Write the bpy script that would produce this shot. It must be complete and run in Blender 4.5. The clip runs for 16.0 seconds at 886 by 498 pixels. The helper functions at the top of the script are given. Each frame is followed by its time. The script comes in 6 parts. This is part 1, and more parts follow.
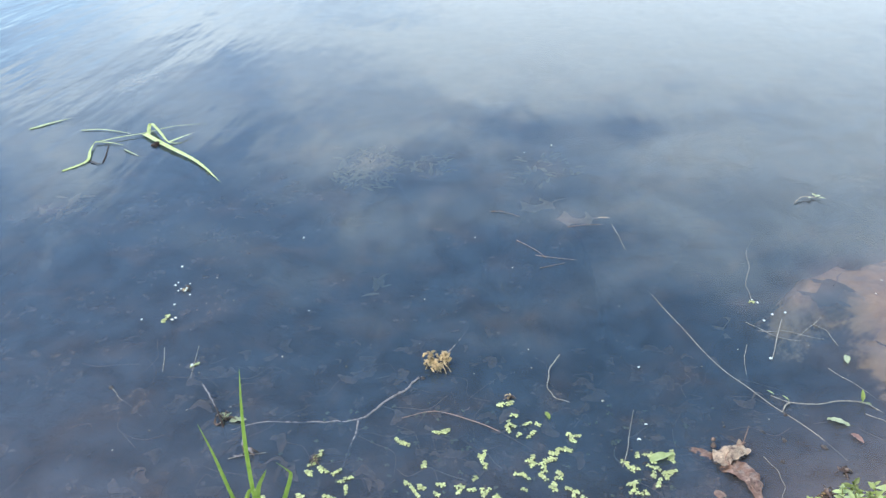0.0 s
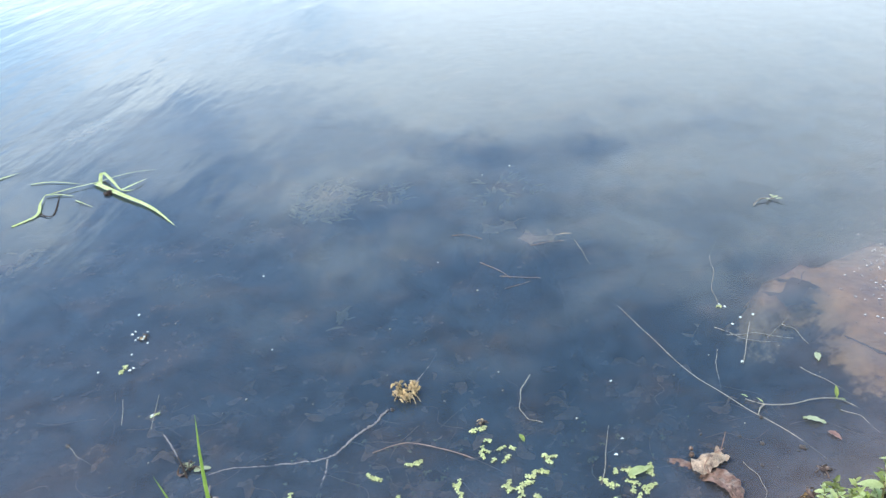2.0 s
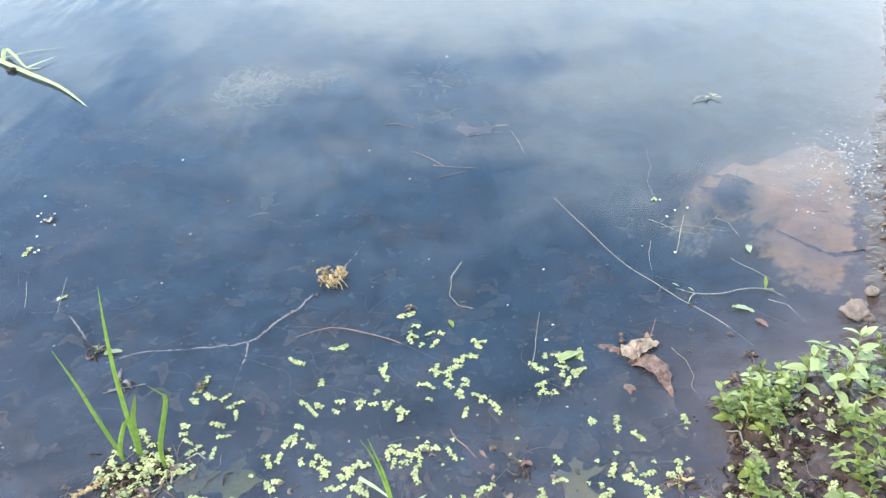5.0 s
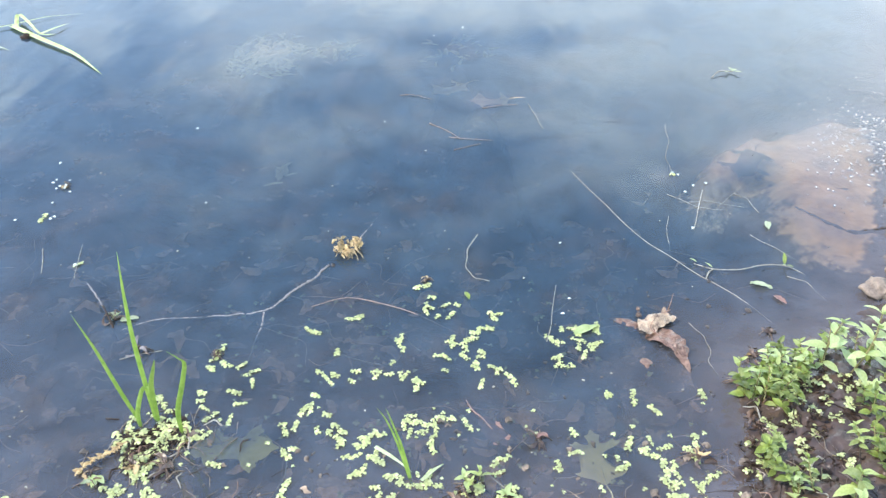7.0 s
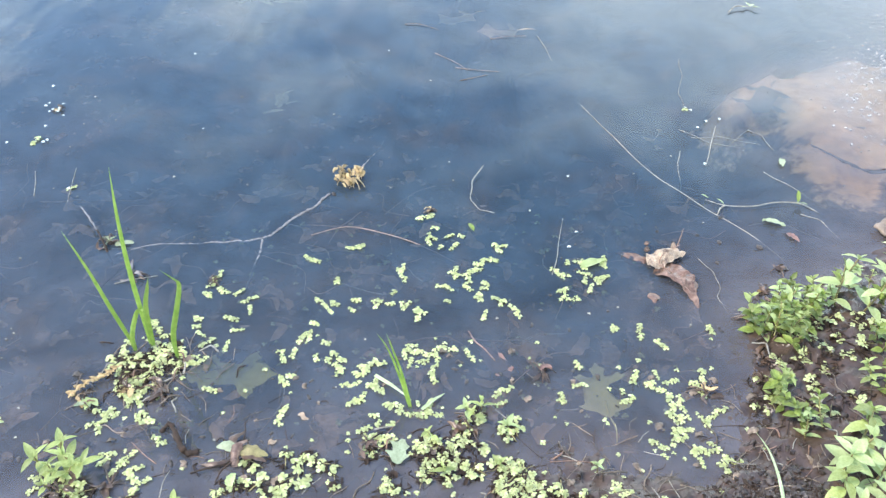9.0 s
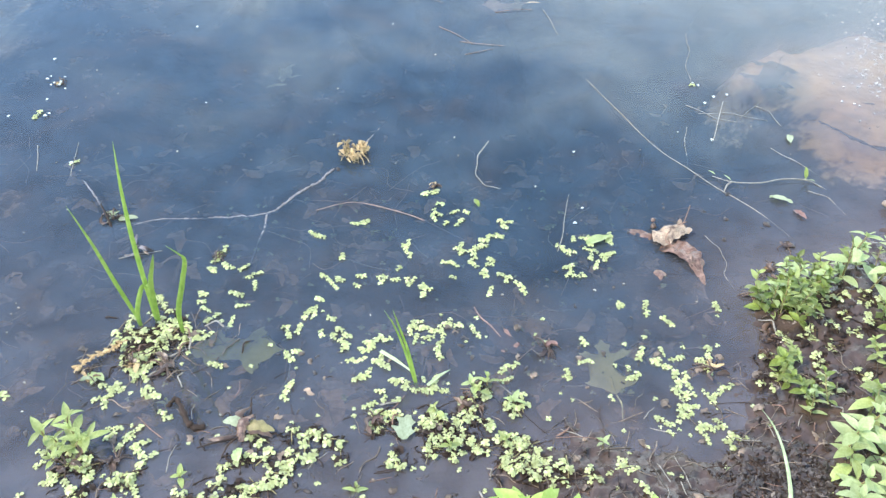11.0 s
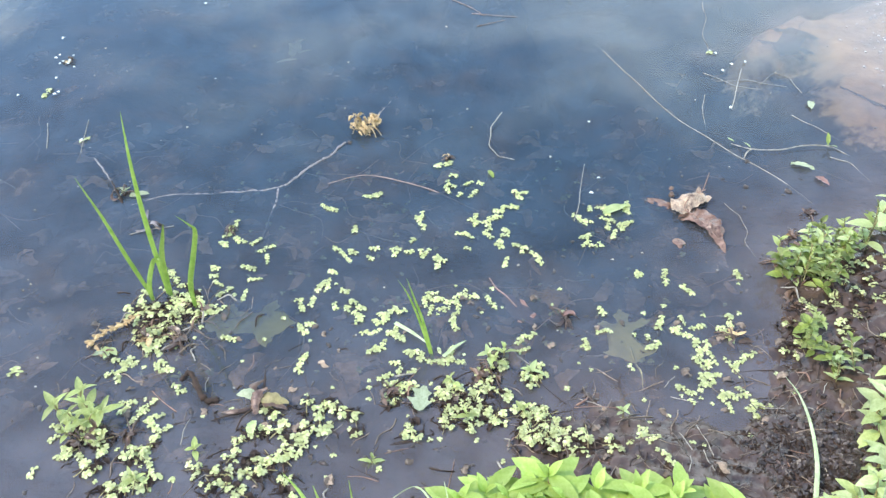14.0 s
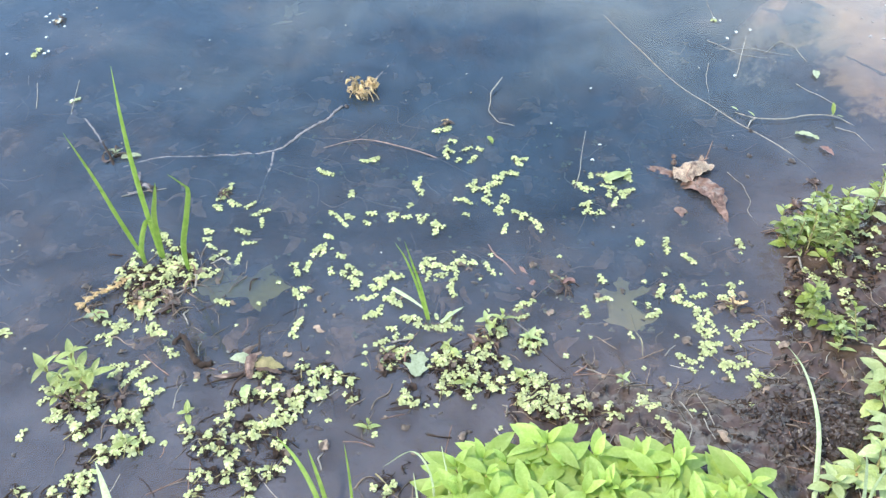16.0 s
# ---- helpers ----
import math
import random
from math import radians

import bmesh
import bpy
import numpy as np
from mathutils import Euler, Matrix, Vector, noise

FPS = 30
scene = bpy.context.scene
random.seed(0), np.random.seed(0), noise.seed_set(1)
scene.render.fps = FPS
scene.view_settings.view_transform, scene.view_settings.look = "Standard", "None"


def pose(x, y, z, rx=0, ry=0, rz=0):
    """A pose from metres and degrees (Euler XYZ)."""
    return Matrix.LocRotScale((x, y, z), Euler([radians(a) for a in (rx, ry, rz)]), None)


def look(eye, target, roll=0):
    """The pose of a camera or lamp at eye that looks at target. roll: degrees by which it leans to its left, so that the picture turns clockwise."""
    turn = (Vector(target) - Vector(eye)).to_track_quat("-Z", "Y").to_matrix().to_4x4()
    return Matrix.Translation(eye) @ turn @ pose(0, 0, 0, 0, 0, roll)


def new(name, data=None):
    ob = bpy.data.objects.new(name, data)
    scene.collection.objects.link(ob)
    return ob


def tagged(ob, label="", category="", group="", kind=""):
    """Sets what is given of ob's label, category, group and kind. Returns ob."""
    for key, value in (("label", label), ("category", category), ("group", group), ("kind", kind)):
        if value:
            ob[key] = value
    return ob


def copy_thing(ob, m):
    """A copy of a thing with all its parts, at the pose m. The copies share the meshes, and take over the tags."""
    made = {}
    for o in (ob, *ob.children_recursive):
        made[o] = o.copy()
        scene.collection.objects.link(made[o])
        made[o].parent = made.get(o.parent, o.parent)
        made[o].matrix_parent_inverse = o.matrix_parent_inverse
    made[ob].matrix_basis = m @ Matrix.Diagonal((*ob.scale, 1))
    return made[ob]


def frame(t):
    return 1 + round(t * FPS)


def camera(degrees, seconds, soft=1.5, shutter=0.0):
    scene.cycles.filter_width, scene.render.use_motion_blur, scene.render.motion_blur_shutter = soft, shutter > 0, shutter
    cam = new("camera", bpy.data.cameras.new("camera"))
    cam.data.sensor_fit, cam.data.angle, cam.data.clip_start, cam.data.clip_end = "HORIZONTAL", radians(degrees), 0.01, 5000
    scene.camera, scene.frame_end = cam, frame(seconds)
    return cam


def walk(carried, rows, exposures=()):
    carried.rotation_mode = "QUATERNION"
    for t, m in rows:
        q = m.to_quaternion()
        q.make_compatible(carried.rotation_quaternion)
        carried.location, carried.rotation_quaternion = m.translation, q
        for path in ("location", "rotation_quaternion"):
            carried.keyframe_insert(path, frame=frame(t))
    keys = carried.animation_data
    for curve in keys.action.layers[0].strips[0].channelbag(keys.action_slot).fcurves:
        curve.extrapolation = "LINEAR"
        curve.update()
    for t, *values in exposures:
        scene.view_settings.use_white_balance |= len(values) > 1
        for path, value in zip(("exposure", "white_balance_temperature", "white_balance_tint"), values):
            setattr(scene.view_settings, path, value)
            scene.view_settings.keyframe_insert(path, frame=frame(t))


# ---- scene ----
cam = camera(58.3, 16.0, soft=1.4)
PATH = [
    (0, (-0.011, 0.793, 1.091), (-0.169, 2.534, 0.119), -2.1),
    (0.5, (-0.026, 0.812, 1.109), (-0.176, 2.593, 0.21), -4.2),
    (1, (-0.017, 0.803, 1.096), (-0.153, 2.601, 0.231), -4.6),
    (1.5, (-0.006, 0.81, 1.088), (-0.119, 2.603, 0.209), -5.5),
    (2, (0.013, 0.818, 1.063), (-0.072, 2.598, 0.155), -5.2),
    (2.5, (0.011, 0.826, 1.031), (-0.018, 2.589, 0.088), -3.7),
    (3, (0.018, 0.826, 1.019), (0.002, 2.582, 0.062), -3.6),
    (3.5, (0.014, 0.832, 1.018), (0.054, 2.578, 0.043), -1.8),
    (4, (0.01, 0.835, 0.994), (0.058, 2.57, 0.0), -1.5),
    (4.5, (0.018, 0.844, 0.974), (0.082, 2.546, -0.075), -1.4),
    (4.7, (0.017, 0.85, 0.97), (0.086, 2.534, -0.107), -1.3),
    (6.8, (0.003, 0.857, 0.964), (0.037, 2.494, -0.184), -1.8),
    (7, (-0.002, 0.856, 0.958), (0.043, 2.489, -0.196), -0.9),
    (7.5, (-0.003, 0.859, 0.943), (0.046, 2.471, -0.24), -0.9),
    (8, (-0.007, 0.861, 0.929), (0.014, 2.455, -0.279), -1.0),
    (8.5, (-0.008, 0.865, 0.912), (0.043, 2.445, -0.313), 0.4),
    (9, (-0.008, 0.87, 0.906), (0.033, 2.424, -0.352), 0.2),
    (11.5, (-0.016, 0.875, 0.899), (0.019, 2.39, -0.406), 0.4),
    (12, (-0.008, 0.865, 0.893), (0.017, 2.386, -0.406), 0.3),
    (12.5, (-0.016, 0.871, 0.893), (0.027, 2.391, -0.407), 0.3),
    (13, (-0.01, 0.877, 0.891), (-0.003, 2.392, -0.415), -1.4),
    (13.5, (-0.01, 0.877, 0.882), (0.023, 2.397, -0.417), -0.8),
    (14, (-0.016, 0.876, 0.871), (-0.014, 2.367, -0.462), -1.3),
    (14.5, (-0.014, 0.879, 0.869), (-0.015, 2.359, -0.476), -1.3),
    (15, (-0.02, 0.879, 0.872), (-0.037, 2.371, -0.46), -1.4),
    (15.5, (-0.019, 0.877, 0.857), (-0.008, 2.365, -0.48), -0.3),
    (16, (-0.022, 0.882, 0.845), (-0.007, 2.331, -0.534), -0.3),
]
walk(cam, [(t, look(eye, target, roll)) for t, eye, target, roll in PATH],
     exposures=[(0, -0.04), (0.6, 0.05), (2, -0.02), (3.5, 0.10), (7, 0.42), (9, 0.42), (16, 0.34)])

# ---- sky and sun ----
SUN_ELEVATION, SUN_TURN = 50, -105        # degrees; turn is to the right of straight ahead
world = bpy.data.worlds.new("sky")
scene.world = world
world.use_nodes = True
wn, wl = world.node_tree.nodes, world.node_tree.links
wn.clear()


def wnode(kind, **values):
    n = wn.new(kind)
    for k, v in values.items():
        n.inputs[k].default_value = v
    return n


sky = wn.new("ShaderNodeTexSky")
sky.sky_type = "NISHITA"
sky.sun_disc = False
sky.sun_elevation, sky.sun_rotation = radians(SUN_ELEVATION), radians(SUN_TURN)
sky.air_density, sky.dust_density, sky.ozone_density = 1.0, 0.3, 1.4
direction = wn.new("ShaderNodeTexCoord")
apart = wn.new("ShaderNodeSeparateXYZ")
wl.new(direction.outputs["Generated"], apart.inputs[0])
stretch = wn.new("ShaderNodeMapping")
stretch.inputs["Scale"].default_value = (1.0, 1.0, 2.4)
wl.new(direction.outputs["Generated"], stretch.inputs[0])
puffs = wnode("ShaderNodeTexNoise", Scale=4.2, Detail=6.0, Roughness=0.58, Distortion=0.5)
wl.new(stretch.outputs[0], puffs.inputs["Vector"])
# cloud banks lie low over the horizon and thin out upwards
lift = wn.new("ShaderNodeMapRange")
lift.inputs["From Min"].default_value, lift.inputs["From Max"].default_value = 0.28, 0.60
lift.inputs["To Min"].default_value, lift.inputs["To Max"].default_value = 0.27, -0.10
wl.new(apart.outputs["Z"], lift.inputs["Value"])
added = wn.new("ShaderNodeMath")
wl.new(puffs.outputs[0], added.inputs[0])
wl.new(lift.outputs[0], added.inputs[1])
rightward = wn.new("ShaderNodeMath")
rightward.operation = "MULTIPLY_ADD"
rightward.inputs[1].default_value = 0.24
wl.new(apart.outputs["X"], rightward.inputs[0])
wl.new(added.outputs[0], rightward.inputs[2])
cover = wn.new("ShaderNodeMapRange")
cover.interpolation_type = "SMOOTHSTEP"
cover.inputs["From Min"].default_value, cover.inputs["From Max"].default_value = 0.455, 0.81
wl.new(rightward.outputs[0], cover.inputs["Value"])
cloud = wn.new("ShaderNodeBackground")
cloud.inputs["Color"].default_value, cloud.inputs["Strength"].default_value = (0.75, 0.89, 1.0, 1), 3.4
blue = wn.new("ShaderNodeBackground")
blue.inputs["Strength"].default_value = 0.48
wl.new(sky.outputs[0], blue.inputs["Color"])
mixed = wn.new("ShaderNodeMixShader")
wl.new(cover.outputs[0], mixed.inputs[0])
wl.new(blue.outputs[0], mixed.inputs[1])
wl.new(cloud.outputs[0], mixed.inputs[2])
wout = wn.new("ShaderNodeOutputWorld")
wl.new(mixed.outputs[0], wout.inputs["Surface"])

sun = new("sun", bpy.data.lights.new("sun", "SUN"))
sun.data.energy, sun.data.angle, sun.data.color = 3.4, radians(6.0), (1.0, 0.90, 0.74)
az, el = radians(SUN_TURN), radians(SUN_ELEVATION)
sun_at = Vector((math.sin(az) * math.cos(el), math.cos(az) * math.cos(el), math.sin(el)))
sun.matrix_world = look(sun_at * 30, (0, 0, 0))


# ---- materials ----
def material(name, dark, light, scale=60.0, rough=0.5, bump=0.3, fine=6.0, vary=0.25, glow_through=0.0, spec=0.5, place="Object", low=0.35, high=0.65, relief_depth=0.002, islands=False, silted=0.0):
    """Two colours mixed by noise at two scales, with fine relief; vary: lightness from piece to piece."""
    m = bpy.data.materials.new(name)
    m.use_nodes = True
    n, l = m.node_tree.nodes, m.node_tree.links
    p = n["Principled BSDF"]
    co = n.new("ShaderNodeTexCoord")
    src = co.outputs["Object"]
    if place == "World":
        src = n.new("ShaderNodeNewGeometry").outputs["Position"]
    a = n.new("ShaderNodeTexNoise")
    a.inputs["Scale"].default_value, a.inputs["Detail"].default_value, a.inputs["Roughness"].default_value = scale, 5, 0.6
    b = n.new("ShaderNodeTexNoise")
    b.inputs["Scale"].default_value, b.inputs["Detail"].default_value = scale * fine, 3
    l.new(src, a.inputs["Vector"])
    l.new(src, b.inputs["Vector"])
    both = n.new("ShaderNodeMix")
    both.inputs[0].default_value = 0.35
    l.new(a.outputs[0], both.inputs[2])
    l.new(b.outputs[0], both.inputs[3])
    r = n.new("ShaderNodeMapRange")
    r.inputs["From Min"].default_value, r.inputs["From Max"].default_value = low, high
    l.new(both.outputs[0], r.inputs["Value"])
    c = n.new("ShaderNodeMix")
    c.data_type = "RGBA"
    c.inputs[6].default_value, c.inputs[7].default_value = (*dark, 1), (*light, 1)
    l.new(r.outputs[0], c.inputs[0])
    colour = c.outputs[2]
    if vary:
        info = n.new("ShaderNodeNewGeometry") if islands else n.new("ShaderNodeObjectInfo")
        v = n.new("ShaderNodeMapRange")
        v.inputs["To Min"].default_value, v.inputs["To Max"].default_value = 1 - vary, 1 + vary
        l.new(info.outputs["Random Per Island" if islands else "Random"], v.inputs["Value"])
        h = n.new("ShaderNodeHueSaturation")
        l.new(v.outputs[0], h.inputs["Value"])
        l.new(colour, h.inputs["Color"])
        colour = h.outputs[0]
    l.new(colour, p.inputs["Base Color"])
    p.inputs["Roughness"].default_value = rough
    p.inputs["Specular IOR Level"].default_value = spec
    if bump:
        k = n.new("ShaderNodeBump")
        k.inputs["Strength"].default_value, k.inputs["Distance"].default_value = bump, relief_depth
        l.new(both.outputs[0], k.inputs["Height"])
        l.new(k.outputs[0], p.inputs["Normal"])
    if silted:
        # silt lies over parts of it
        d = n.new("ShaderNodeTexNoise")
        d.inputs["Scale"].default_value, d.inputs["Detail"].default_value = silted, 2
        l.new(n.new("ShaderNodeNewGeometry").outputs["Position"], d.inputs["Vector"])
        e = n.new("ShaderNodeMapRange")
        e.interpolation_type = "SMOOTHSTEP"
        e.inputs["From Min"].default_value, e.inputs["From Max"].default_value = 0.36, 0.78
        l.new(d.outputs[0], e.inputs["Value"])
        l.new(e.outputs[0], p.inputs["Alpha"])
    if glow_through:
        t = n.new("ShaderNodeBsdfTranslucent")
        l.new(colour, t.inputs["Color"])
        mix = n.new("ShaderNodeMixShader")
        mix.inputs[0].default_value = glow_through
        l.new(p.outputs[0], mix.inputs[1])
        l.new(t.outputs[0], mix.inputs[2])
        l.new(mix.outputs[0], n["Material Output"].inputs["Surface"])
    return m


def water_material():
    m = bpy.data.materials.new("pond_water")
    m.use_nodes = True
    n, l = m.node_tree.nodes, m.node_tree.links
    n.clear()
    pos = n.new("ShaderNodeNewGeometry").outputs["Position"]
    turn = n.new("ShaderNodeMapping")
    turn.inputs["Rotation"].default_value = (0, 0, radians(6))
    turn.inputs["Scale"].default_value = (2.2, 0.55, 1.0)
    l.new(pos, turn.inputs[0])
    swell = n.new("ShaderNodeTexNoise")
    swell.inputs["Scale"].default_value, swell.inputs["Detail"].default_value, swell.inputs["Roughness"].default_value = 1.8, 3, 0.5
    l.new(turn.outputs[0], swell.inputs["Vector"])
    ripple = n.new("ShaderNodeTexNoise")
    ripple.inputs["Scale"].default_value, ripple.inputs["Detail"].default_value = 9.0, 2
    l.new(turn.outputs[0], ripple.inputs["Vector"])
    # the breeze reaches the open water, the shallows lie calm
    xyz = n.new("ShaderNodeSeparateXYZ")
    l.new(pos, xyz.inputs[0])
    open_water = n.new("ShaderNodeMapRange")
    open_water.inputs["From Min"].default_value, open_water.inputs["From Max"].default_value = 2.0, 4.2
    open_water.inputs["To Min"].default_value, open_water.inputs["To Max"].default_value = 0.03, 1.5
    l.new(xyz.outputs["Y"], open_water.inputs["Value"])
    total = n.new("ShaderNodeMath")
    total.operation = "MULTIPLY_ADD"
    total.inputs[1].default_value = 0.045
    l.new(ripple.outputs[0], total.inputs[0])
    l.new(swell.outputs[0], total.inputs[2])
    windward = n.new("ShaderNodeMapRange")
    windward.inputs["From Min"].default_value, windward.inputs["From Max"].default_value = 0.3, -1.8
    windward.inputs["To Min"].default_value, windward.inputs["To Max"].default_value = 0.6, 2.0
    l.new(xyz.outputs["X"], windward.inputs["Value"])
    breeze = n.new("ShaderNodeMath")
    breeze.operation = "MULTIPLY"
    l.new(open_water.outputs[0], breeze.inputs[0])
    l.new(windward.outputs[0], breeze.inputs[1])
    height = n.new("ShaderNodeMath")
    height.operation = "MULTIPLY"
    l.new(total.outputs[0], height.inputs[0])
    l.new(breeze.outputs[0], height.inputs[1])
    k = n.new("ShaderNodeBump")
    k.inputs["Strength"].default_value, k.inputs["Distance"].default_value = 1.0, 0.004
    l.new(height.outputs[0], k.inputs["Height"])
    f = n.new("ShaderNodeFresnel")
    f.inputs["IOR"].default_value = 1.37
    l.new(k.outputs[0], f.inputs["Normal"])
    gloss = n.new("ShaderNodeBsdfGlossy")
    gloss.inputs["Roughness"].default_value = 0.05
    l.new(k.outputs[0], gloss.inputs["Normal"])
    clear = n.new("ShaderNodeBsdfTransparent")
    # the deeper the water, the more its silt hides the bottom
    depth = n.new("ShaderNodeAttribute")
    depth.attribute_name = "depth"
    fade = n.new("ShaderNodeMath")
    fade.operation = "MULTIPLY"
    fade.inputs[1].default_value = -14.0
    l.new(depth.outputs["Fac"], fade.inputs[0])
    power = n.new("ShaderNodeMath")
    power.operation = "EXPONENT"
    l.new(fade.outputs[0], power.inputs[0])
    tint = n.new("ShaderNodeMix")
    tint.data_type = "RGBA"
    tint.inputs[6].default_value, tint.inputs[7].default_value = (0.54, 0.62, 0.64, 1), (0.86, 0.83, 0.79, 1)
    l.new(power.outputs[0], tint.inputs[0])
    l.new(tint.outputs[2], clear.inputs["Color"])
    amount = n.new("ShaderNodeMapRange")
    amount.inputs["From Min"].default_value, amount.inputs["From Max"].default_value = 1.0, 0.0
    amount.inputs["To Min"].default_value, amount.inputs["To Max"].default_value = 0.46, 0.58
    l.new(power.outputs[0], amount.inputs["Value"])
    # silt colour; its deep end is blue to stand in for mirrored sky
    silt_sky_tone = n.new("ShaderNodeMix")
    silt_sky_tone.data_type = "RGBA"
    silt_sky_tone.inputs[6].default_value, silt_sky_tone.inputs[7].default_value = (0.041, 0.071, 0.098, 1), (0.195, 0.175, 0.178, 1)
    rim = n.new("ShaderNodeMath")
    rim.operation = "POWER"
    rim.inputs[1].default_value = 2.0
    l.new(power.outputs[0], rim.inputs[0])
    l.new(rim.outputs[0], silt_sky_tone.inputs[0])
    # wisps of brown silt and algae hang in it
    wisp = n.new("ShaderNodeTexNoise")
    wisp.inputs["Scale"].default_value, wisp.inputs["Detail"].default_value, wisp.inputs["Roughness"].default_value, wisp.inputs["Distortion"].default_value = 6.5, 6, 0.62, 0.7
    l.new(pos, wisp.inputs["Vector"])
    strands = n.new("ShaderNodeMapRange")
    strands.interpolation_type = "SMOOTHSTEP"
    strands.inputs["From Min"].default_value, strands.inputs["From Max"].default_value = 0.46, 0.74
    strands.inputs["To Max"].default_value = 0.4
    l.new(wisp.outputs[0], strands.inputs["Value"])
    stained = n.new("ShaderNodeMix")
    stained.data_type = "RGBA"
    stained.inputs[7].default_value = (0.120, 0.096, 0.084, 1)
    l.new(strands.outputs[0], stained.inputs[0])
    l.new(silt_sky_tone.outputs[2], stained.inputs[6])
    silt = n.new("ShaderNodeBsdfDiffuse")
    l.new(stained.outputs[2], silt.inputs["Color"])
    # drifting silt, thick and thin, at two sizes
    drift = n.new("ShaderNodeTexNoise")
    drift.inputs["Scale"].default_value, drift.inputs["Detail"].default_value, drift.inputs["Roughness"].default_value, drift.inputs["Distortion"].default_value = 8.0, 6, 0.62, 1.1
    l.new(pos, drift.inputs["Vector"])
    uneven = n.new("ShaderNodeMapRange")
    uneven.inputs["From Min"].default_value, uneven.inputs["From Max"].default_value = 0.30, 0.70
    uneven.inputs["To Min"].default_value, uneven.inputs["To Max"].default_value = 0.62, 1.28
    l.new(drift.outputs[0], uneven.inputs["Value"])
    thick = n.new("ShaderNodeMath")
    thick.operation = "MULTIPLY"
    thick.use_clamp = True
    l.new(amount.outputs[0], thick.inputs[0])
    l.new(uneven.outputs[0], thick.inputs[1])
    body = n.new("ShaderNodeMixShader")
    l.new(thick.outputs[0], body.inputs[0])
    l.new(clear.outputs[0], body.inputs[1])
    l.new(silt.outputs[0], body.inputs[2])
    top = n.new("ShaderNodeMixShader")
    l.new(f.outputs[0], top.inputs[0])
    l.new(body.outputs[0], top.inputs[1])
    l.new(gloss.outputs[0], top.inputs[2])
    out = n.new("ShaderNodeOutputMaterial")
    l.new(top.outputs[0], out.inputs["Surface"])
    return m


def ground_material():
    """Wet dark mud, with pale silty sand where the mesh's attribute 'sand' says so."""
    m = material("pond_mud", (0.014, 0.010, 0.008), (0.125, 0.080, 0.056), scale=26, rough=0.27, spec=0.45, bump=0.7, relief_depth=0.009, fine=3.0, vary=0, place="World", low=0.30, high=0.72)
    n, l = m.node_tree.nodes, m.node_tree.links
    p = n["Principled BSDF"]
    mud = p.inputs["Base Color"].links[0].from_socket
    pos = n.new("ShaderNodeNewGeometry").outputs["Position"]
    at = n.new("ShaderNodeAttribute")
    at.attribute_name = "sand"
    g = n.new("ShaderNodeTexNoise")
    g.inputs["Scale"].default_value, g.inputs["Detail"].default_value, g.inputs["Roughness"].default_value = 12, 9, 0.72
    l.new(pos, g.inputs["Vector"])
    pale = n.new("ShaderNodeMix")
    pale.data_type = "RGBA"
    pale.inputs[6].default_value, pale.inputs[7].default_value = (0.36, 0.22, 0.12, 1), (0.88, 0.60, 0.35, 1)
    spread = n.new("ShaderNodeMapRange")
    spread.inputs["From Min"].default_value, spread.inputs["From Max"].default_value = 0.28, 0.66
    l.new(g.outputs[0], spread.inputs["Value"])
    l.new(spread.outputs[0], pale.inputs[0])
    edge = n.new("ShaderNodeMath")
    edge.operation = "MULTIPLY_ADD"
    edge.inputs[1].default_value = 2.0
    l.new(g.outputs[0], edge.inputs[0])
    l.new(at.outputs["Fac"], edge.inputs[2])
    cut = n.new("ShaderNodeMapRange")
    cut.interpolation_type = "SMOOTHSTEP"
    cut.inputs["From Min"].default_value, cut.inputs["From Max"].default_value = 1.30, 1.66
    l.new(edge.outputs[0], cut.inputs["Value"])
    mix = n.new("ShaderNodeMix")
    mix.data_type = "RGBA"
    l.new(cut.outputs[0], mix.inputs[0])
    l.new(mud, mix.inputs[6])
    l.new(pale.outputs[2], mix.inputs[7])
    l.new(mix.outputs[2], p.inputs["Base Color"])
    return m


WATER = water_material()
GROUND = ground_material()
WEED = material("weed_green", (0.34, 0.37, 0.11), (0.70, 0.72, 0.37), scale=130, rough=0.5, bump=0.2, vary=0.24, glow_through=0.25)
BANK_LEAF = material("bank_leaf_green", (0.07, 0.11, 0.015), (0.29, 0.34, 0.075), scale=70, rough=0.38, bump=0.3, vary=0.45, glow_through=0.3)
PALE_LEAF = material("pale_leaf_green", (0.30, 0.38, 0.12), (0.56, 0.62, 0.30), scale=70, rough=0.45, bump=0.3, vary=0.2, glow_through=0.3)
BRIGHT_LEAF = material("bright_leaf_green", (0.31, 0.45, 0.07), (0.50, 0.61, 0.17), scale=40, rough=0.5, bump=0.3, vary=0.2, glow_through=0.45)
SPROUT_LEAF = material("sprout_green", (0.22, 0.27, 0.06), (0.48, 0.53, 0.20), scale=60, rough=0.42, bump=0.3, vary=0.3, glow_through=0.3)
GRASS = material("grass_green", (0.15, 0.26, 0.03), (0.34, 0.44, 0.09), scale=90, rough=0.45, bump=0.2, vary=0.12, glow_through=0.3)
PALE_GRASS = material("pale_grass", (0.34, 0.42, 0.18), (0.60, 0.65, 0.38), scale=90, rough=0.5, bump=0.2, vary=0.12, glow_through=0.2)
GREY_LEAF = material("faded_leaf", (0.22, 0.26, 0.13), (0.48, 0.52, 0.33), scale=60, rough=0.5, bump=0.4, vary=0.2, glow_through=0.2)
REED = material("reed_green", (0.34, 0.42, 0.10), (0.62, 0.68, 0.30), scale=60, rough=0.45, bump=0.3, vary=0.2, glow_through=0.2)
